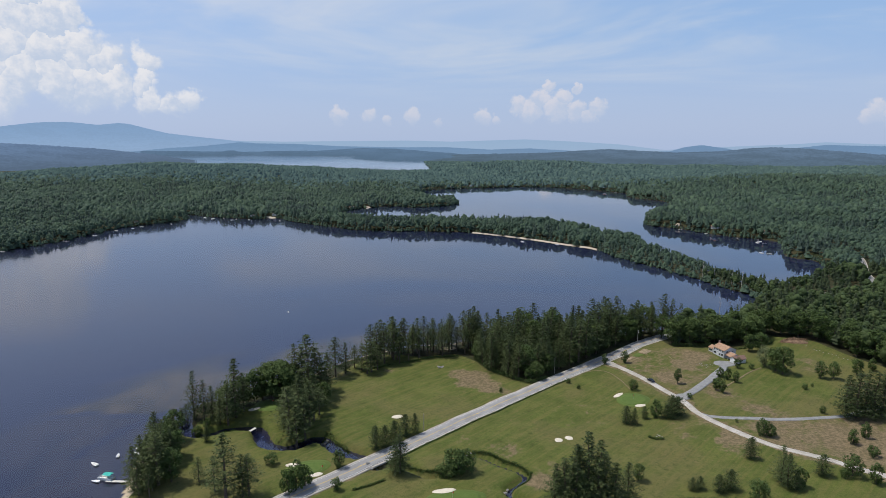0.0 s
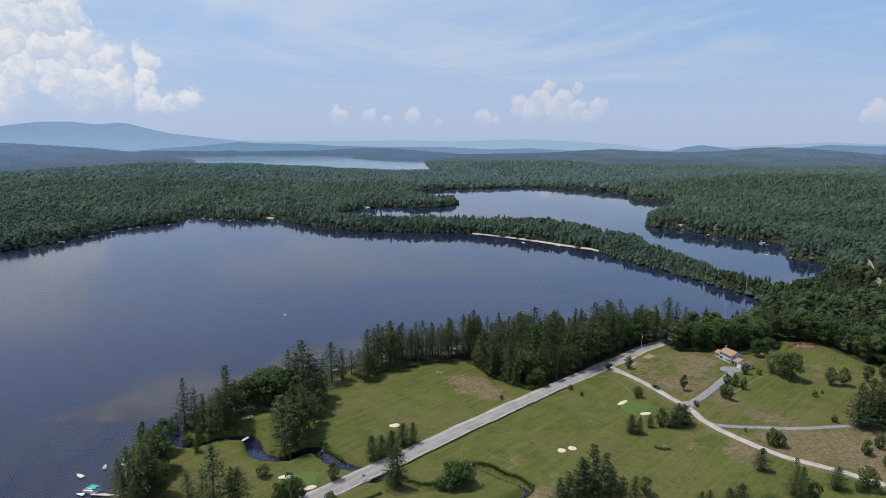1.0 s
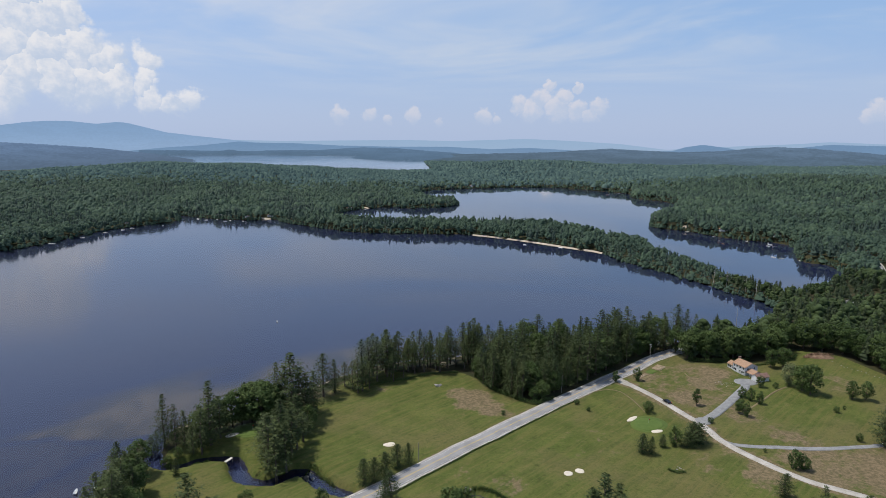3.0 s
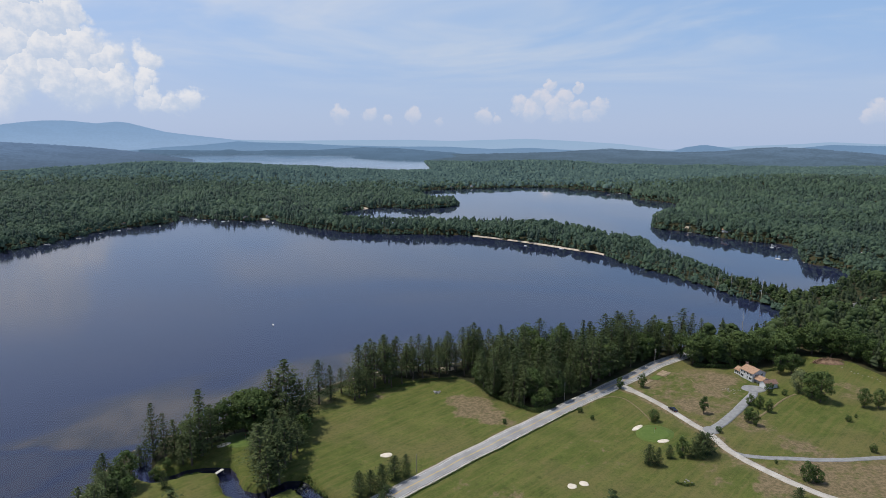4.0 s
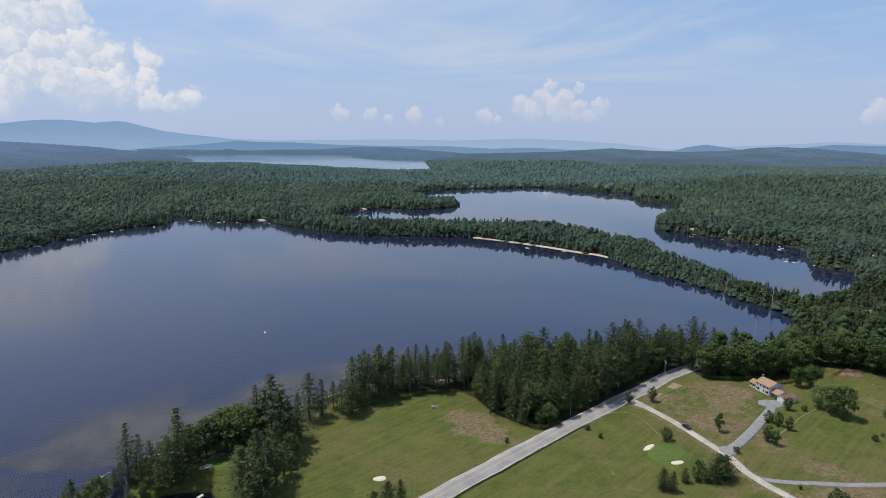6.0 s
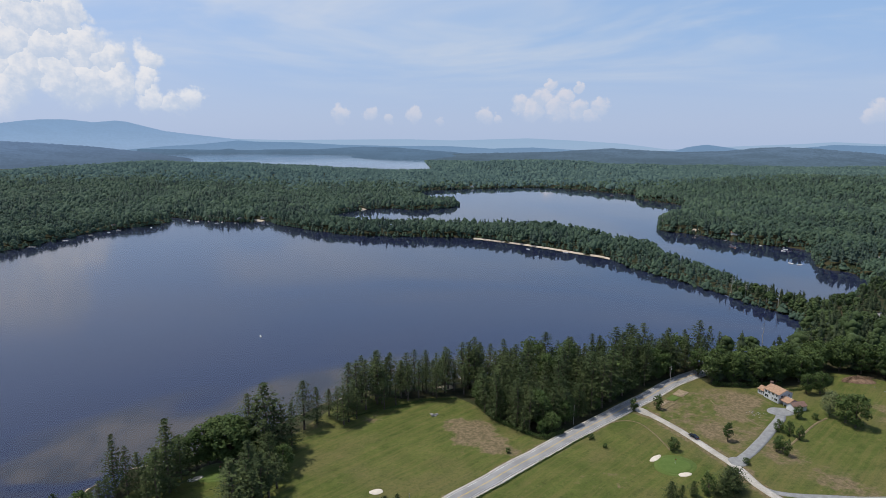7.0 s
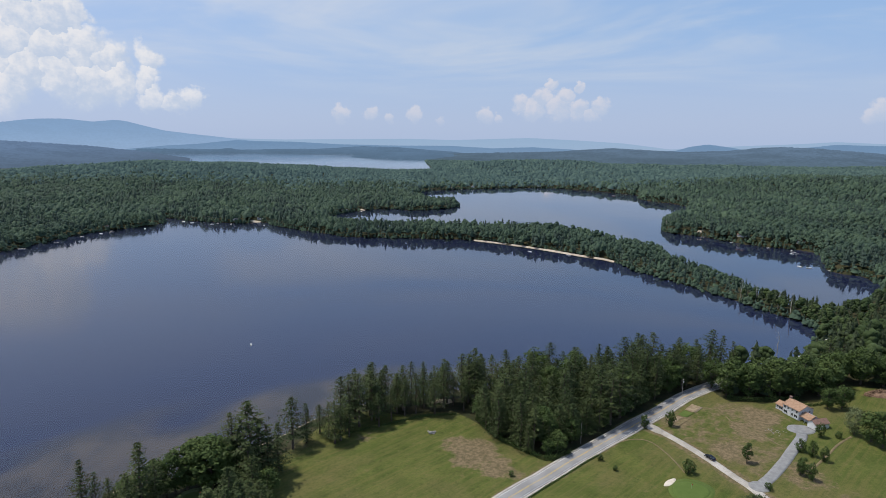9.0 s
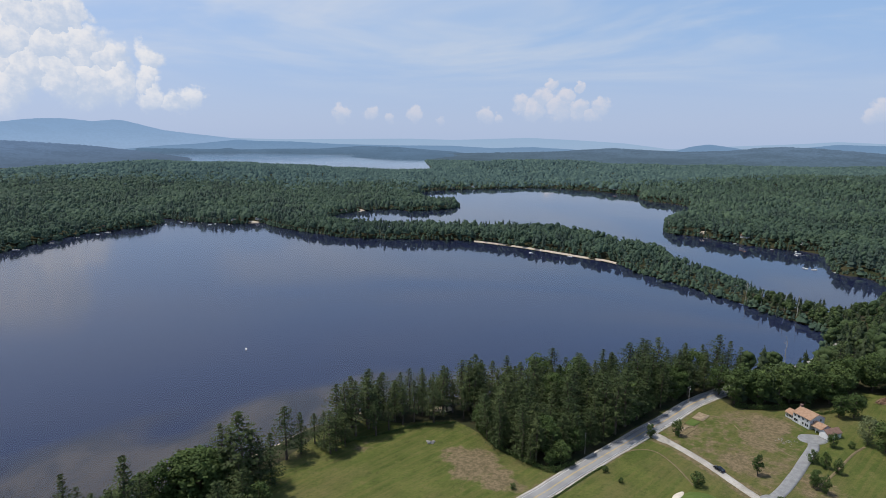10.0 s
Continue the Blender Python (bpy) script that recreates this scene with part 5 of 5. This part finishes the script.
for i, (x, y, h) in enumerate([(196, 409, 21), (330, 962, 16), (335, 970, 13), (326, 950, 9), (250, 540, 17), (258, 522, 16), (262, 512, 15), (246, 556, 16)]):
    snag(x, y, h, 300 + i)

# ---- the house ----
def window(parent, wall, a0, a1, z0, z1, at, name="window"):
    """A window on a wall: 'x' walls lie at x = at and face -x; 'y' walls lie at y = at and face -y."""
    def bar(b0, b1, c0, c1, out, deep):
        return (at - out, at + deep, b0, b1, c0, c1) if wall == "x" else (b0, b1, at - out, at + deep, c0, c1)
    f = part(name, boxes(bar(a0 - 0.09, a0, z0 - 0.09, z1 + 0.09, 0.05, 0.02), bar(a1, a1 + 0.09, z0 - 0.09, z1 + 0.09, 0.05, 0.02),
                         bar(a0, a1, z1, z1 + 0.09, 0.05, 0.02), bar(a0, a1, z0 - 0.09, z0, 0.07, 0.02), bar((a0 + a1) / 2 - 0.025, (a0 + a1) / 2 + 0.025, z0, z1, 0.035, 0.0)), M_WHITE, parent, "white framed window")
    part("pane", boxes(bar(a0, a1, z0, z1, 0.012, 0.01)), M_GLASS, f, "dark reflecting pane")
    return f


def gable_roof(parent, x0, x1, y0, y1, eave, top, along, mat, name="roof", over=0.35, thick=0.16):
    """Two sloping slabs over a box; along: the axis of the ridge."""
    bm = bmesh.new()
    if along == "y":
        mid = (x0 + x1) / 2
        k = (top - eave) / (mid - x0)
        prof = [(x0 - over, eave - over * k), (mid, top), (x1 + over, eave - over * k)]
        rows = [[(p, y, z) for p, z in prof] for y in (y0 - over, y1 + over)]
    else:
        mid = (y0 + y1) / 2
        k = (top - eave) / (mid - y0)
        prof = [(y0 - over, eave - over * k), (mid, top), (y1 + over, eave - over * k)]
        rows = [[(x, p, z) for p, z in prof] for x in (x0 - over, x1 + over)]
    low = [[bm.verts.new(p) for p in r] for r in rows]
    high = [[bm.verts.new((p[0], p[1], p[2] + thick)) for p in r] for r in rows]
    for i in (0, 1):
        bm.faces.new((high[0][i], high[0][i + 1], high[1][i + 1], high[1][i]))
        bm.faces.new((low[0][i], low[1][i], low[1][i + 1], low[0][i + 1]))
        for e in (0, 1):
            bm.faces.new((low[e][i], low[e][i + 1], high[e][i + 1], high[e][i]))
    for i in (0, 2):
        bm.faces.new((low[0][i], high[0][i], high[1][i], low[1][i]))
    bmesh.ops.recalc_face_normals(bm, faces=bm.faces[:])
    return part(name, bm, mat, parent)


def body(parent, x0, x1, y0, y1, eave, top, along, mat, name="wall", label=""):
    """Walls with gable ends, as one solid."""
    if along == "y":
        m = (x0 + x1) / 2
        pts = [(x, y, z) for y in (y0, y1) for x, z in ((x0, -0.6), (x1, -0.6), (x1, eave), (m, top), (x0, eave))]
    else:
        m = (y0 + y1) / 2
        pts = [(x, y, z) for x in (x0, x1) for y, z in ((y0, -0.6), (y1, -0.6), (y1, eave), (m, top), (y0, eave))]
    return part(name, hull(pts), mat, parent, label)


def siding(parent, wall, a0, a1, z0, z1, at):
    """Clapboards proud of a wall."""
    for i in range(int((z1 - z0) / 0.5)):
        z = z0 + 0.5 * i
        pts = (at - 0.03, at, a0, a1, z, z + 0.46) if wall == "x" else (a0, a1, at - 0.03, at, z, z + 0.46)
        part("clapboard", boxes(pts), M_SIDING, parent)


def build_house():
    z = gz(165, 330) + 0.1
    ob = thing("house", (163.4, 330.4, z), 18, "two-storey pale grey clapboard house with a tan roof", "house")
    wall = body(ob, 0, 8.4, 0, 8.6, 4.45, 6.3, "y", M_SIDING, label="pale grey clapboard wall")
    siding(wall, "x", 0.0, 8.6, 0.1, 4.4, 0.0)
    siding(wall, "y", 0.0, 8.4, 0.1, 4.4, 0.0)
    roof = gable_roof(ob, 0, 8.4, 0, 8.6, 4.45, 6.3, "y", M_SHINGLE)
    tagged(roof, "tan asphalt shingle roof")
    part("chimney", boxes((4.0, 5.0, 8.2, 9.3, 4.0, 7.2), (3.92, 5.08, 8.12, 9.38, 7.2, 7.35)), M_BRICK, roof, "dark brick chimney")
    for a in (0.7, 2.9, 5.1, 7.0):
        window(ob, "x", a, a + 1.0, 2.95, 4.1, -0.04)
    for a0, a1 in ((0.6, 2.3), (2.9, 3.8), (6.0, 8.0)):
        window(ob, "x", a0, a1, 0.8, 2.0, -0.04)
    door = part("door", boxes((-0.06, 0.02, 4.5, 5.45, 0.0, 2.05)), M_WHITE, ob, "white front door")
    part("door_handle", tubes(((-0.08, 4.6, 1.0), (-0.14, 4.6, 1.0), 0.03, 0.03)), M_ALU, door)
    for a in (1.4, 5.6):
        window(ob, "y", a, a + 1.0, 2.95, 4.05, -0.04)
    # sunroom
    sun_wall = body(ob, 0.8, 5.6, 8.62, 13.2, 2.4, 3.7, "y", M_SIDING, label="low sunroom wall")
    tagged(gable_roof(ob, 0.8, 5.6, 9.0, 13.2, 2.4, 3.7, "y", M_SHINGLE), "tan shingle sunroom roof")
    for a in (9.0, 10.3, 11.6):
        window(ob, "x", a, a + 1.1, 0.7, 1.95, 0.79)
    # breezeway with open porch, and the garage
    body(ob, 2.4, 6.2, -5.2, -0.05, 2.3, 3.6, "y", M_SIDING, label="breezeway wall")
    tagged(gable_roof(ob, 0.6, 6.6, -5.0, -0.3, 2.3, 3.7, "y", M_SHINGLE), "tan shingle breezeway roof")
    for a in (-4.9, -2.6, -0.4):
        part("porch_post", boxes((0.5, 0.64, a - 0.07, a + 0.07, -0.4, 2.3)), M_WHITE, ob)
    window(ob, "x", -4.2, -3.0, 0.6, 1.9, 2.36)
    part("side_door", boxes((2.34, 2.42, -1.8, -0.9, 0, 2.05)), M_WHITE, ob, "white side door")
    body(ob, -0.6, 7.0, -9.4, -5.25, 2.3, 3.7, "x", M_WHITE, label="white garage wall")
    tagged(gable_roof(ob, -0.6, 7.0, -9.4, -5.25, 2.3, 3.7, "x", M_SHINGLE_B), "brown shingle garage roof")
    gate = part("garage_door", boxes((-0.66, -0.58, -8.7, -6.0, -0.1, 2.05)), M_WHITE, ob, "white overhead garage door")
    for i in range(4):
        part("panel", boxes((-0.69, -0.66, -8.6, -6.1, 0.02 + 0.51 * i, 0.47 + 0.51 * i)), M_WHITE, gate)
    window(ob, "y", 3.4, 4.6, 0.9, 1.9, -9.44)


build_house()


# ---- the car ----
def build_car():
    x, y = 110.3, 299.0
    ob = thing("car", (x, y, gz(x, y) + 0.13), 23, "dark blue sedan driving on the gravel lane", "car")
    prof = [(-2.3, 0.35), (-2.32, 0.75), (-1.9, 0.95), (-1.0, 1.0), (1.15, 0.95), (2.15, 0.80), (2.32, 0.55), (2.25, 0.30)]
    bm = hull([(s * w, u, z) for u, z in prof for s, w in ((-1, 0.9), (1, 0.9), (-1, 0.84), (1, 0.84))])
    bmesh.ops.bevel(bm, geom=bm.edges[:], offset=0.05, segments=2, affect="EDGES")
    shell = part("body", bm, M_CARPAINT, ob, "glossy dark blue body", True)
    cab = hull([(s * w, u, z) for s in (-1, 1) for u, z, w in ((-1.75, 0.96, 0.78), (-1.05, 1.42, 0.62), (0.35, 1.45, 0.62), (1.2, 0.95, 0.78))])
    part("windows", cab, M_GLASS, shell, "dark window glass")
    top = hull([(s * w, u, z) for s in (-1, 1) for u, z, w in ((-1.12, 1.41, 0.62), (-1.0, 1.47, 0.58), (0.25, 1.49, 0.58), (0.4, 1.44, 0.62))])
    part("roof", top, M_CARPAINT, shell)
    for s in (-1, 1):
        part("headlight", boxes((s * 0.62 - 0.17, s * 0.62 + 0.17, 2.2, 2.32, 0.58, 0.72), bevel=0.02), M_LAMP, ob)
        part("tail_light", boxes((s * 0.64 - 0.15, s * 0.64 + 0.15, -2.35, -2.28, 0.62, 0.76), bevel=0.02), M_RED, ob)
        for u in (-1.42, 1.4):
            tyre = part("wheel", tubes(((s * 0.72, u, 0.32), (s * 0.93, u, 0.32), 0.32, 0.32), sides=18), M_TYRE, ob)
            part("rim", tubes(((s * 0.93, u, 0.32), (s * 0.945, u, 0.32), 0.21, 0.19), sides=12), M_RIM, tyre)


build_car()


# ---- boats and docks ----
def hull_mesh(length, beam, depth):
    """An open pointed boat shell."""
    bm = bmesh.new()
    rows = []
    for f in np.linspace(0, 1, 9):
        w = beam / 2 * (1 - max(0, (f - 0.35) / 0.65) ** 2.2)
        k = 0.2 * depth * f ** 2
        u = (f - 0.5) * length
        rows.append([bm.verts.new(p) for p in ((-w, u, depth + k), (-w * 0.8, u, 0.3 * depth), (0, u, -0.05 + 0.3 * depth * f ** 3), (w * 0.8, u, 0.3 * depth), (w, u, depth + k))])
    for a, b in zip(rows[:-1], rows[1:]):
        for i in range(4):
            bm.faces.new((a[i], b[i], b[i + 1], a[i + 1]))
    bm.faces.new(rows[0])
    bmesh.ops.remove_doubles(bm, verts=bm.verts[:], dist=0.002)
    bmesh.ops.solidify(bm, geom=bm.faces[:], thickness=0.05)
    return bm


def boat(x, y, z, rz, length, label, mat, group="small boats"):
    ob = thing("rowing_boat", (x, y, z), rz, label, "boat", group)
    b = length * 0.36
    part("shell", hull_mesh(length, b, 0.55), mat, ob, "", True)
    for u in (-0.25, 0.1):
        part("thwart", boxes((-b * 0.42, b * 0.42, u * length - 0.13, u * length + 0.13, 0.34, 0.40)), M_PLANK, ob)
    return ob


def pontoon(x, y, rz, length=6.5, cover=True):
    ob = thing("pontoon_boat", (x, y, 0.0), rz, "white pontoon boat with a teal canopy at a dock", "boat")
    w = 2.4
    for s in (-0.8, 0.8):
        bm = tubes(((s, -length / 2, 0.12), (s, length / 2 - 0.7, 0.12), 0.3, 0.3), ((s, length / 2 - 0.7, 0.12), (s, length / 2, 0.25), 0.3, 0.05), sides=12)
        part("float", bm, M_ALU, ob)
    part("deck", boxes((-w / 2, w / 2, -length / 2, length / 2 - 0.4, 0.42, 0.52)), M_WHITE, ob)
    for x0, x1, y0, y1 in ((-w / 2, -w / 2 + 0.05, -length / 2, length / 2 - 0.5), (w / 2 - 0.05, w / 2, -length / 2, length / 2 - 0.5),
                           (-w / 2 + 0.05, w / 2 - 0.05, length / 2 - 0.55, length / 2 - 0.5), (-w / 2 + 0.05, w / 2 - 0.05, -length / 2, -length / 2 + 0.05)):
        part("rail_panel", boxes((x0, x1, y0, y1, 0.525, 1.15)), M_WHITE, ob)
    for s in (-0.75, 0.75):
        part("bench", boxes((s - 0.3, s + 0.3, 0.4, 2.4, 0.525, 0.95), bevel=0.05), M_PLANK, ob)
    part("console", boxes((0.3, 0.9, -0.6, 0.0, 0.525, 1.3), bevel=0.05), M_WHITE, ob)
    if cover:
        for s in (-1.1, 1.1):
            for u in (-2.6, 0.4):
                part("canopy_post", tubes(((s, u, 1.1), (s, u, 2.45), 0.025, 0.025), sides=6), M_ALU, ob)
        part("canopy", hull([(sx, u, z) for sx, z in ((-1.25, 2.4), (1.25, 2.4), (-0.6, 2.62), (0.6, 2.62)) for u in (-2.8, 0.6)]), M_CANVAS, ob, "teal canvas canopy")


def dock(x0, y0, x1, y1, width, label, group="docks", top=0.45, fine=True):
    ln = math.hypot(x1 - x0, y1 - y0)
    ob = thing("dock", (x0, y0, 0), math.degrees(math.atan2(y1 - y0, x1 - x0)), label, "dock", group)
    if fine:
        board, n = None, int(ln / 0.5)
        for i in range(n):
            if board is None:
                board = part("plank", boxes((-0.235, 0.235, -width / 2, width / 2, top - 0.06, top)), M_PLANK, ob)
                board.location = (0.25, 0, 0)
            else:
                b = new("plank", board.data)
                b.parent, b.location = ob, (0.25 + 0.5 * i, 0, 0)
        for s in (-width * 0.4, width * 0.4):
            part("stringer", boxes((0, ln, s - 0.05, s + 0.05, top - 0.2, top - 0.065)), M_POLE, ob)
    else:
        part("deck", boxes((0, ln, -width / 2, width / 2, top - 0.12, top)), M_PLANK, ob)
    for u in np.arange(1.0, ln, 3.0):
        for s in (-width * 0.46, width * 0.46):
            part("post", tubes(((u, s, -1.0), (u, s, top + 0.3), 0.05, 0.05), sides=6), M_ALU, ob)


pontoon(-130.5, 208.0, 78)
dock(-117.6, 205.6, -129.6, 206.2, 1.3, "narrow white plank dock beside the pontoon boat")
boat(-141.1, 218.3, 0.0, 60, 4.2, "white and blue rowing boat moored off the shore", M_WHITE)
boat(-135.0, 225.0, 0.0, 20, 3.6, "grey aluminium rowing boat moored off the shore", M_ALU)
boat(-128.9, 230.3, 0.12, 80, 4.6, "white boat pulled up on the sand", M_WHITE)
boat(-127.3, 226.2, 0.12, 70, 5.0, "white boat pulled up on the sand", M_WHITE)
boat(-118.9, 435.6, 0.0, 25, 3.0, "small white boat far out on the lake", M_WHITE)
part_b = boat(-133.5, 206.0, 0.0, 80, 3.4, "small grey rowing boat tied beside the pontoon boat", M_ALU)
# swim rafts, docks and boats along the far shores: x, y, turn, length
for x, y, rz, ln in [(-512, 672, 20, 5), (-486, 745, 10, 8), (-474, 790, 12, 6), (-468, 833, 25, 5), (-452, 872, 30, 6), (-408, 950, 90, 4),
                     (-400, 984, -80, 6), (-366, 976, -60, 5), (-341, 968, -80, 7), (-318, 960, -80, 6), (-266, 950, -70, 5)]:
    dock(x, y, x + ln * math.cos(radians(rz)), y + ln * math.sin(radians(rz)), 1.8, "pale plank dock on the far lake shore", "far docks", 0.5, False)
for x, y, rz, ln in [(352, 878, 170, 9), (372, 838, 200, 9), (398, 800, 210, 8), (418, 786, 230, 8), (398, 672, 190, 14), (-150, 1128, -40, 10), (-60, 1158, -60, 8), (20, 1240, 0, 7), (40, 1612, -80, 12),
                     (130, 1640, -80, 12), (210, 1668, -90, 12), (300, 1655, -100, 12), (372, 1600, -130, 12), (430, 1500, 180, 12)]:
    ln *= 0.6
    dock(x, y, x + ln * math.cos(radians(rz)), y + ln * math.sin(radians(rz)), 1.5, "pale plank dock on the second lake", "far docks", 0.5, False)
for x, y, rz in [(378, 684, 80), (404, 762, 20), (412, 772, 60), (372, 690, 30), (141, 741, 60), (100, 760, 40), (-396, 978, 20), (-455, 858, 70), (-420, 905, 40), (-380, 968, 100), (-345, 955, 90)]:
    boat(x, y, 0.0, rz, 5.5, "white motor boat moored near the far shore", M_WHITE, "far boats")


def cabin(x, y, rz, w, d, h, mat, roof_mat, label):
    ob = thing("cabin", (x, y, gz(x, y)), rz, label, "cabin", "lakeside cabins")
    body(ob, -w / 2, w / 2, -d / 2, d / 2, h, h + 2.2, "y", mat)
    gable_roof(ob, -w / 2, w / 2, -d / 2, d / 2, h, h + 2.2, "y", roof_mat)
    for a in (-w / 4, w / 4):
        window(ob, "y", a - 0.7, a + 0.7, 1.0, 2.3, -d / 2 - 0.02)
    part("door", boxes((-0.45, 0.45, -d / 2 - 0.06, -d / 2 + 0.02, 0.0, 2.0)), M_WHITE, ob)


for x, y, rz, mat, rm in [(-322, 985, 5, M_SIDING, M_SHINGLE_B), (-286, 998, 10, M_WHITE, M_SHINGLE), (-470, 905, 60, M_SIDING, M_SHINGLE_B), (-370, 1002, 0, M_WHITE, M_SHINGLE_B),
                          (386, 846, 40, M_SIDING, M_SHINGLE), (436, 800, 50, M_WHITE, M_SHINGLE_B), (70, 1640, 0, M_WHITE, M_SHINGLE_B), (18, 1612, 0, M_SIDING, M_SHINGLE), (250, 1690, 0, M_WHITE, M_SHINGLE),
                          (420, 1575, 60, M_WHITE, M_SHINGLE_B), (-176, 1118, 20, M_SIDING, M_SHINGLE)]:
    cabin(x, y, rz, 9, 8, 3.2, mat, rm, "small lakeside cabin among the trees")

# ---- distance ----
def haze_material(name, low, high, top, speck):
    """Far land in summer haze: the air's light is painted in as emission."""
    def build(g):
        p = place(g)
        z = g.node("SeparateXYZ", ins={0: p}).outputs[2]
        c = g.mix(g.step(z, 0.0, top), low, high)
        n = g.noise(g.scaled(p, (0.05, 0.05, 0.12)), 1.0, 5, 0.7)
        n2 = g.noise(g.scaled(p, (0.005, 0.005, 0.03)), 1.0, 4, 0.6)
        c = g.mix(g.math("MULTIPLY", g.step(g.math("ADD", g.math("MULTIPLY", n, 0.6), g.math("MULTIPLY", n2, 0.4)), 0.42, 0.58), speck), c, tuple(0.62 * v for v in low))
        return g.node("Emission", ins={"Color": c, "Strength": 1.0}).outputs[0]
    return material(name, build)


def ridge(name, radius, front, crest, mat, seed, tree, label):
    """A hill range on an arc round the valley. crest: azimuth in degrees and height in metres."""
    c = np.array(crest, float)
    rs = np.random.RandomState(seed)
    az = np.arange(c[0, 0], c[-1, 0], 0.06)
    h = np.interp(az, c[:, 0], c[:, 1])
    k = np.hanning(13)
    h = np.convolve(np.pad(h, 6, "edge"), k / k.sum(), "valid") + rs.normal(0, tree, len(az))
    ra = np.radians(az)
    rows = []
    for f in (0, 0.3, 0.55, 0.75, 0.9, 1.0):
        r = radius - front * (1 - f)
        top = -4 + (h + 4) * math.sin(f * math.pi / 2)
        rows.append(np.stack([r * np.sin(ra), 40 + r * np.cos(ra), top], -1))
    rows.append(rows[-1] + np.array([0, 12, 0]) + np.stack([0 * h, 0 * h, -4 - h], -1))
    v = np.stack(rows, 0)
    n, m = v.shape[:2]
    idx = np.arange(n * m).reshape(n, m)
    quads = np.stack([idx[:-1, :-1], idx[:-1, 1:], idx[1:, 1:], idx[1:, :-1]], -1).reshape(-1, 4)
    return tagged(new(name, arrays_mesh(name, v.reshape(-1, 3), quads, mat)), label, "hills", kind="structure")


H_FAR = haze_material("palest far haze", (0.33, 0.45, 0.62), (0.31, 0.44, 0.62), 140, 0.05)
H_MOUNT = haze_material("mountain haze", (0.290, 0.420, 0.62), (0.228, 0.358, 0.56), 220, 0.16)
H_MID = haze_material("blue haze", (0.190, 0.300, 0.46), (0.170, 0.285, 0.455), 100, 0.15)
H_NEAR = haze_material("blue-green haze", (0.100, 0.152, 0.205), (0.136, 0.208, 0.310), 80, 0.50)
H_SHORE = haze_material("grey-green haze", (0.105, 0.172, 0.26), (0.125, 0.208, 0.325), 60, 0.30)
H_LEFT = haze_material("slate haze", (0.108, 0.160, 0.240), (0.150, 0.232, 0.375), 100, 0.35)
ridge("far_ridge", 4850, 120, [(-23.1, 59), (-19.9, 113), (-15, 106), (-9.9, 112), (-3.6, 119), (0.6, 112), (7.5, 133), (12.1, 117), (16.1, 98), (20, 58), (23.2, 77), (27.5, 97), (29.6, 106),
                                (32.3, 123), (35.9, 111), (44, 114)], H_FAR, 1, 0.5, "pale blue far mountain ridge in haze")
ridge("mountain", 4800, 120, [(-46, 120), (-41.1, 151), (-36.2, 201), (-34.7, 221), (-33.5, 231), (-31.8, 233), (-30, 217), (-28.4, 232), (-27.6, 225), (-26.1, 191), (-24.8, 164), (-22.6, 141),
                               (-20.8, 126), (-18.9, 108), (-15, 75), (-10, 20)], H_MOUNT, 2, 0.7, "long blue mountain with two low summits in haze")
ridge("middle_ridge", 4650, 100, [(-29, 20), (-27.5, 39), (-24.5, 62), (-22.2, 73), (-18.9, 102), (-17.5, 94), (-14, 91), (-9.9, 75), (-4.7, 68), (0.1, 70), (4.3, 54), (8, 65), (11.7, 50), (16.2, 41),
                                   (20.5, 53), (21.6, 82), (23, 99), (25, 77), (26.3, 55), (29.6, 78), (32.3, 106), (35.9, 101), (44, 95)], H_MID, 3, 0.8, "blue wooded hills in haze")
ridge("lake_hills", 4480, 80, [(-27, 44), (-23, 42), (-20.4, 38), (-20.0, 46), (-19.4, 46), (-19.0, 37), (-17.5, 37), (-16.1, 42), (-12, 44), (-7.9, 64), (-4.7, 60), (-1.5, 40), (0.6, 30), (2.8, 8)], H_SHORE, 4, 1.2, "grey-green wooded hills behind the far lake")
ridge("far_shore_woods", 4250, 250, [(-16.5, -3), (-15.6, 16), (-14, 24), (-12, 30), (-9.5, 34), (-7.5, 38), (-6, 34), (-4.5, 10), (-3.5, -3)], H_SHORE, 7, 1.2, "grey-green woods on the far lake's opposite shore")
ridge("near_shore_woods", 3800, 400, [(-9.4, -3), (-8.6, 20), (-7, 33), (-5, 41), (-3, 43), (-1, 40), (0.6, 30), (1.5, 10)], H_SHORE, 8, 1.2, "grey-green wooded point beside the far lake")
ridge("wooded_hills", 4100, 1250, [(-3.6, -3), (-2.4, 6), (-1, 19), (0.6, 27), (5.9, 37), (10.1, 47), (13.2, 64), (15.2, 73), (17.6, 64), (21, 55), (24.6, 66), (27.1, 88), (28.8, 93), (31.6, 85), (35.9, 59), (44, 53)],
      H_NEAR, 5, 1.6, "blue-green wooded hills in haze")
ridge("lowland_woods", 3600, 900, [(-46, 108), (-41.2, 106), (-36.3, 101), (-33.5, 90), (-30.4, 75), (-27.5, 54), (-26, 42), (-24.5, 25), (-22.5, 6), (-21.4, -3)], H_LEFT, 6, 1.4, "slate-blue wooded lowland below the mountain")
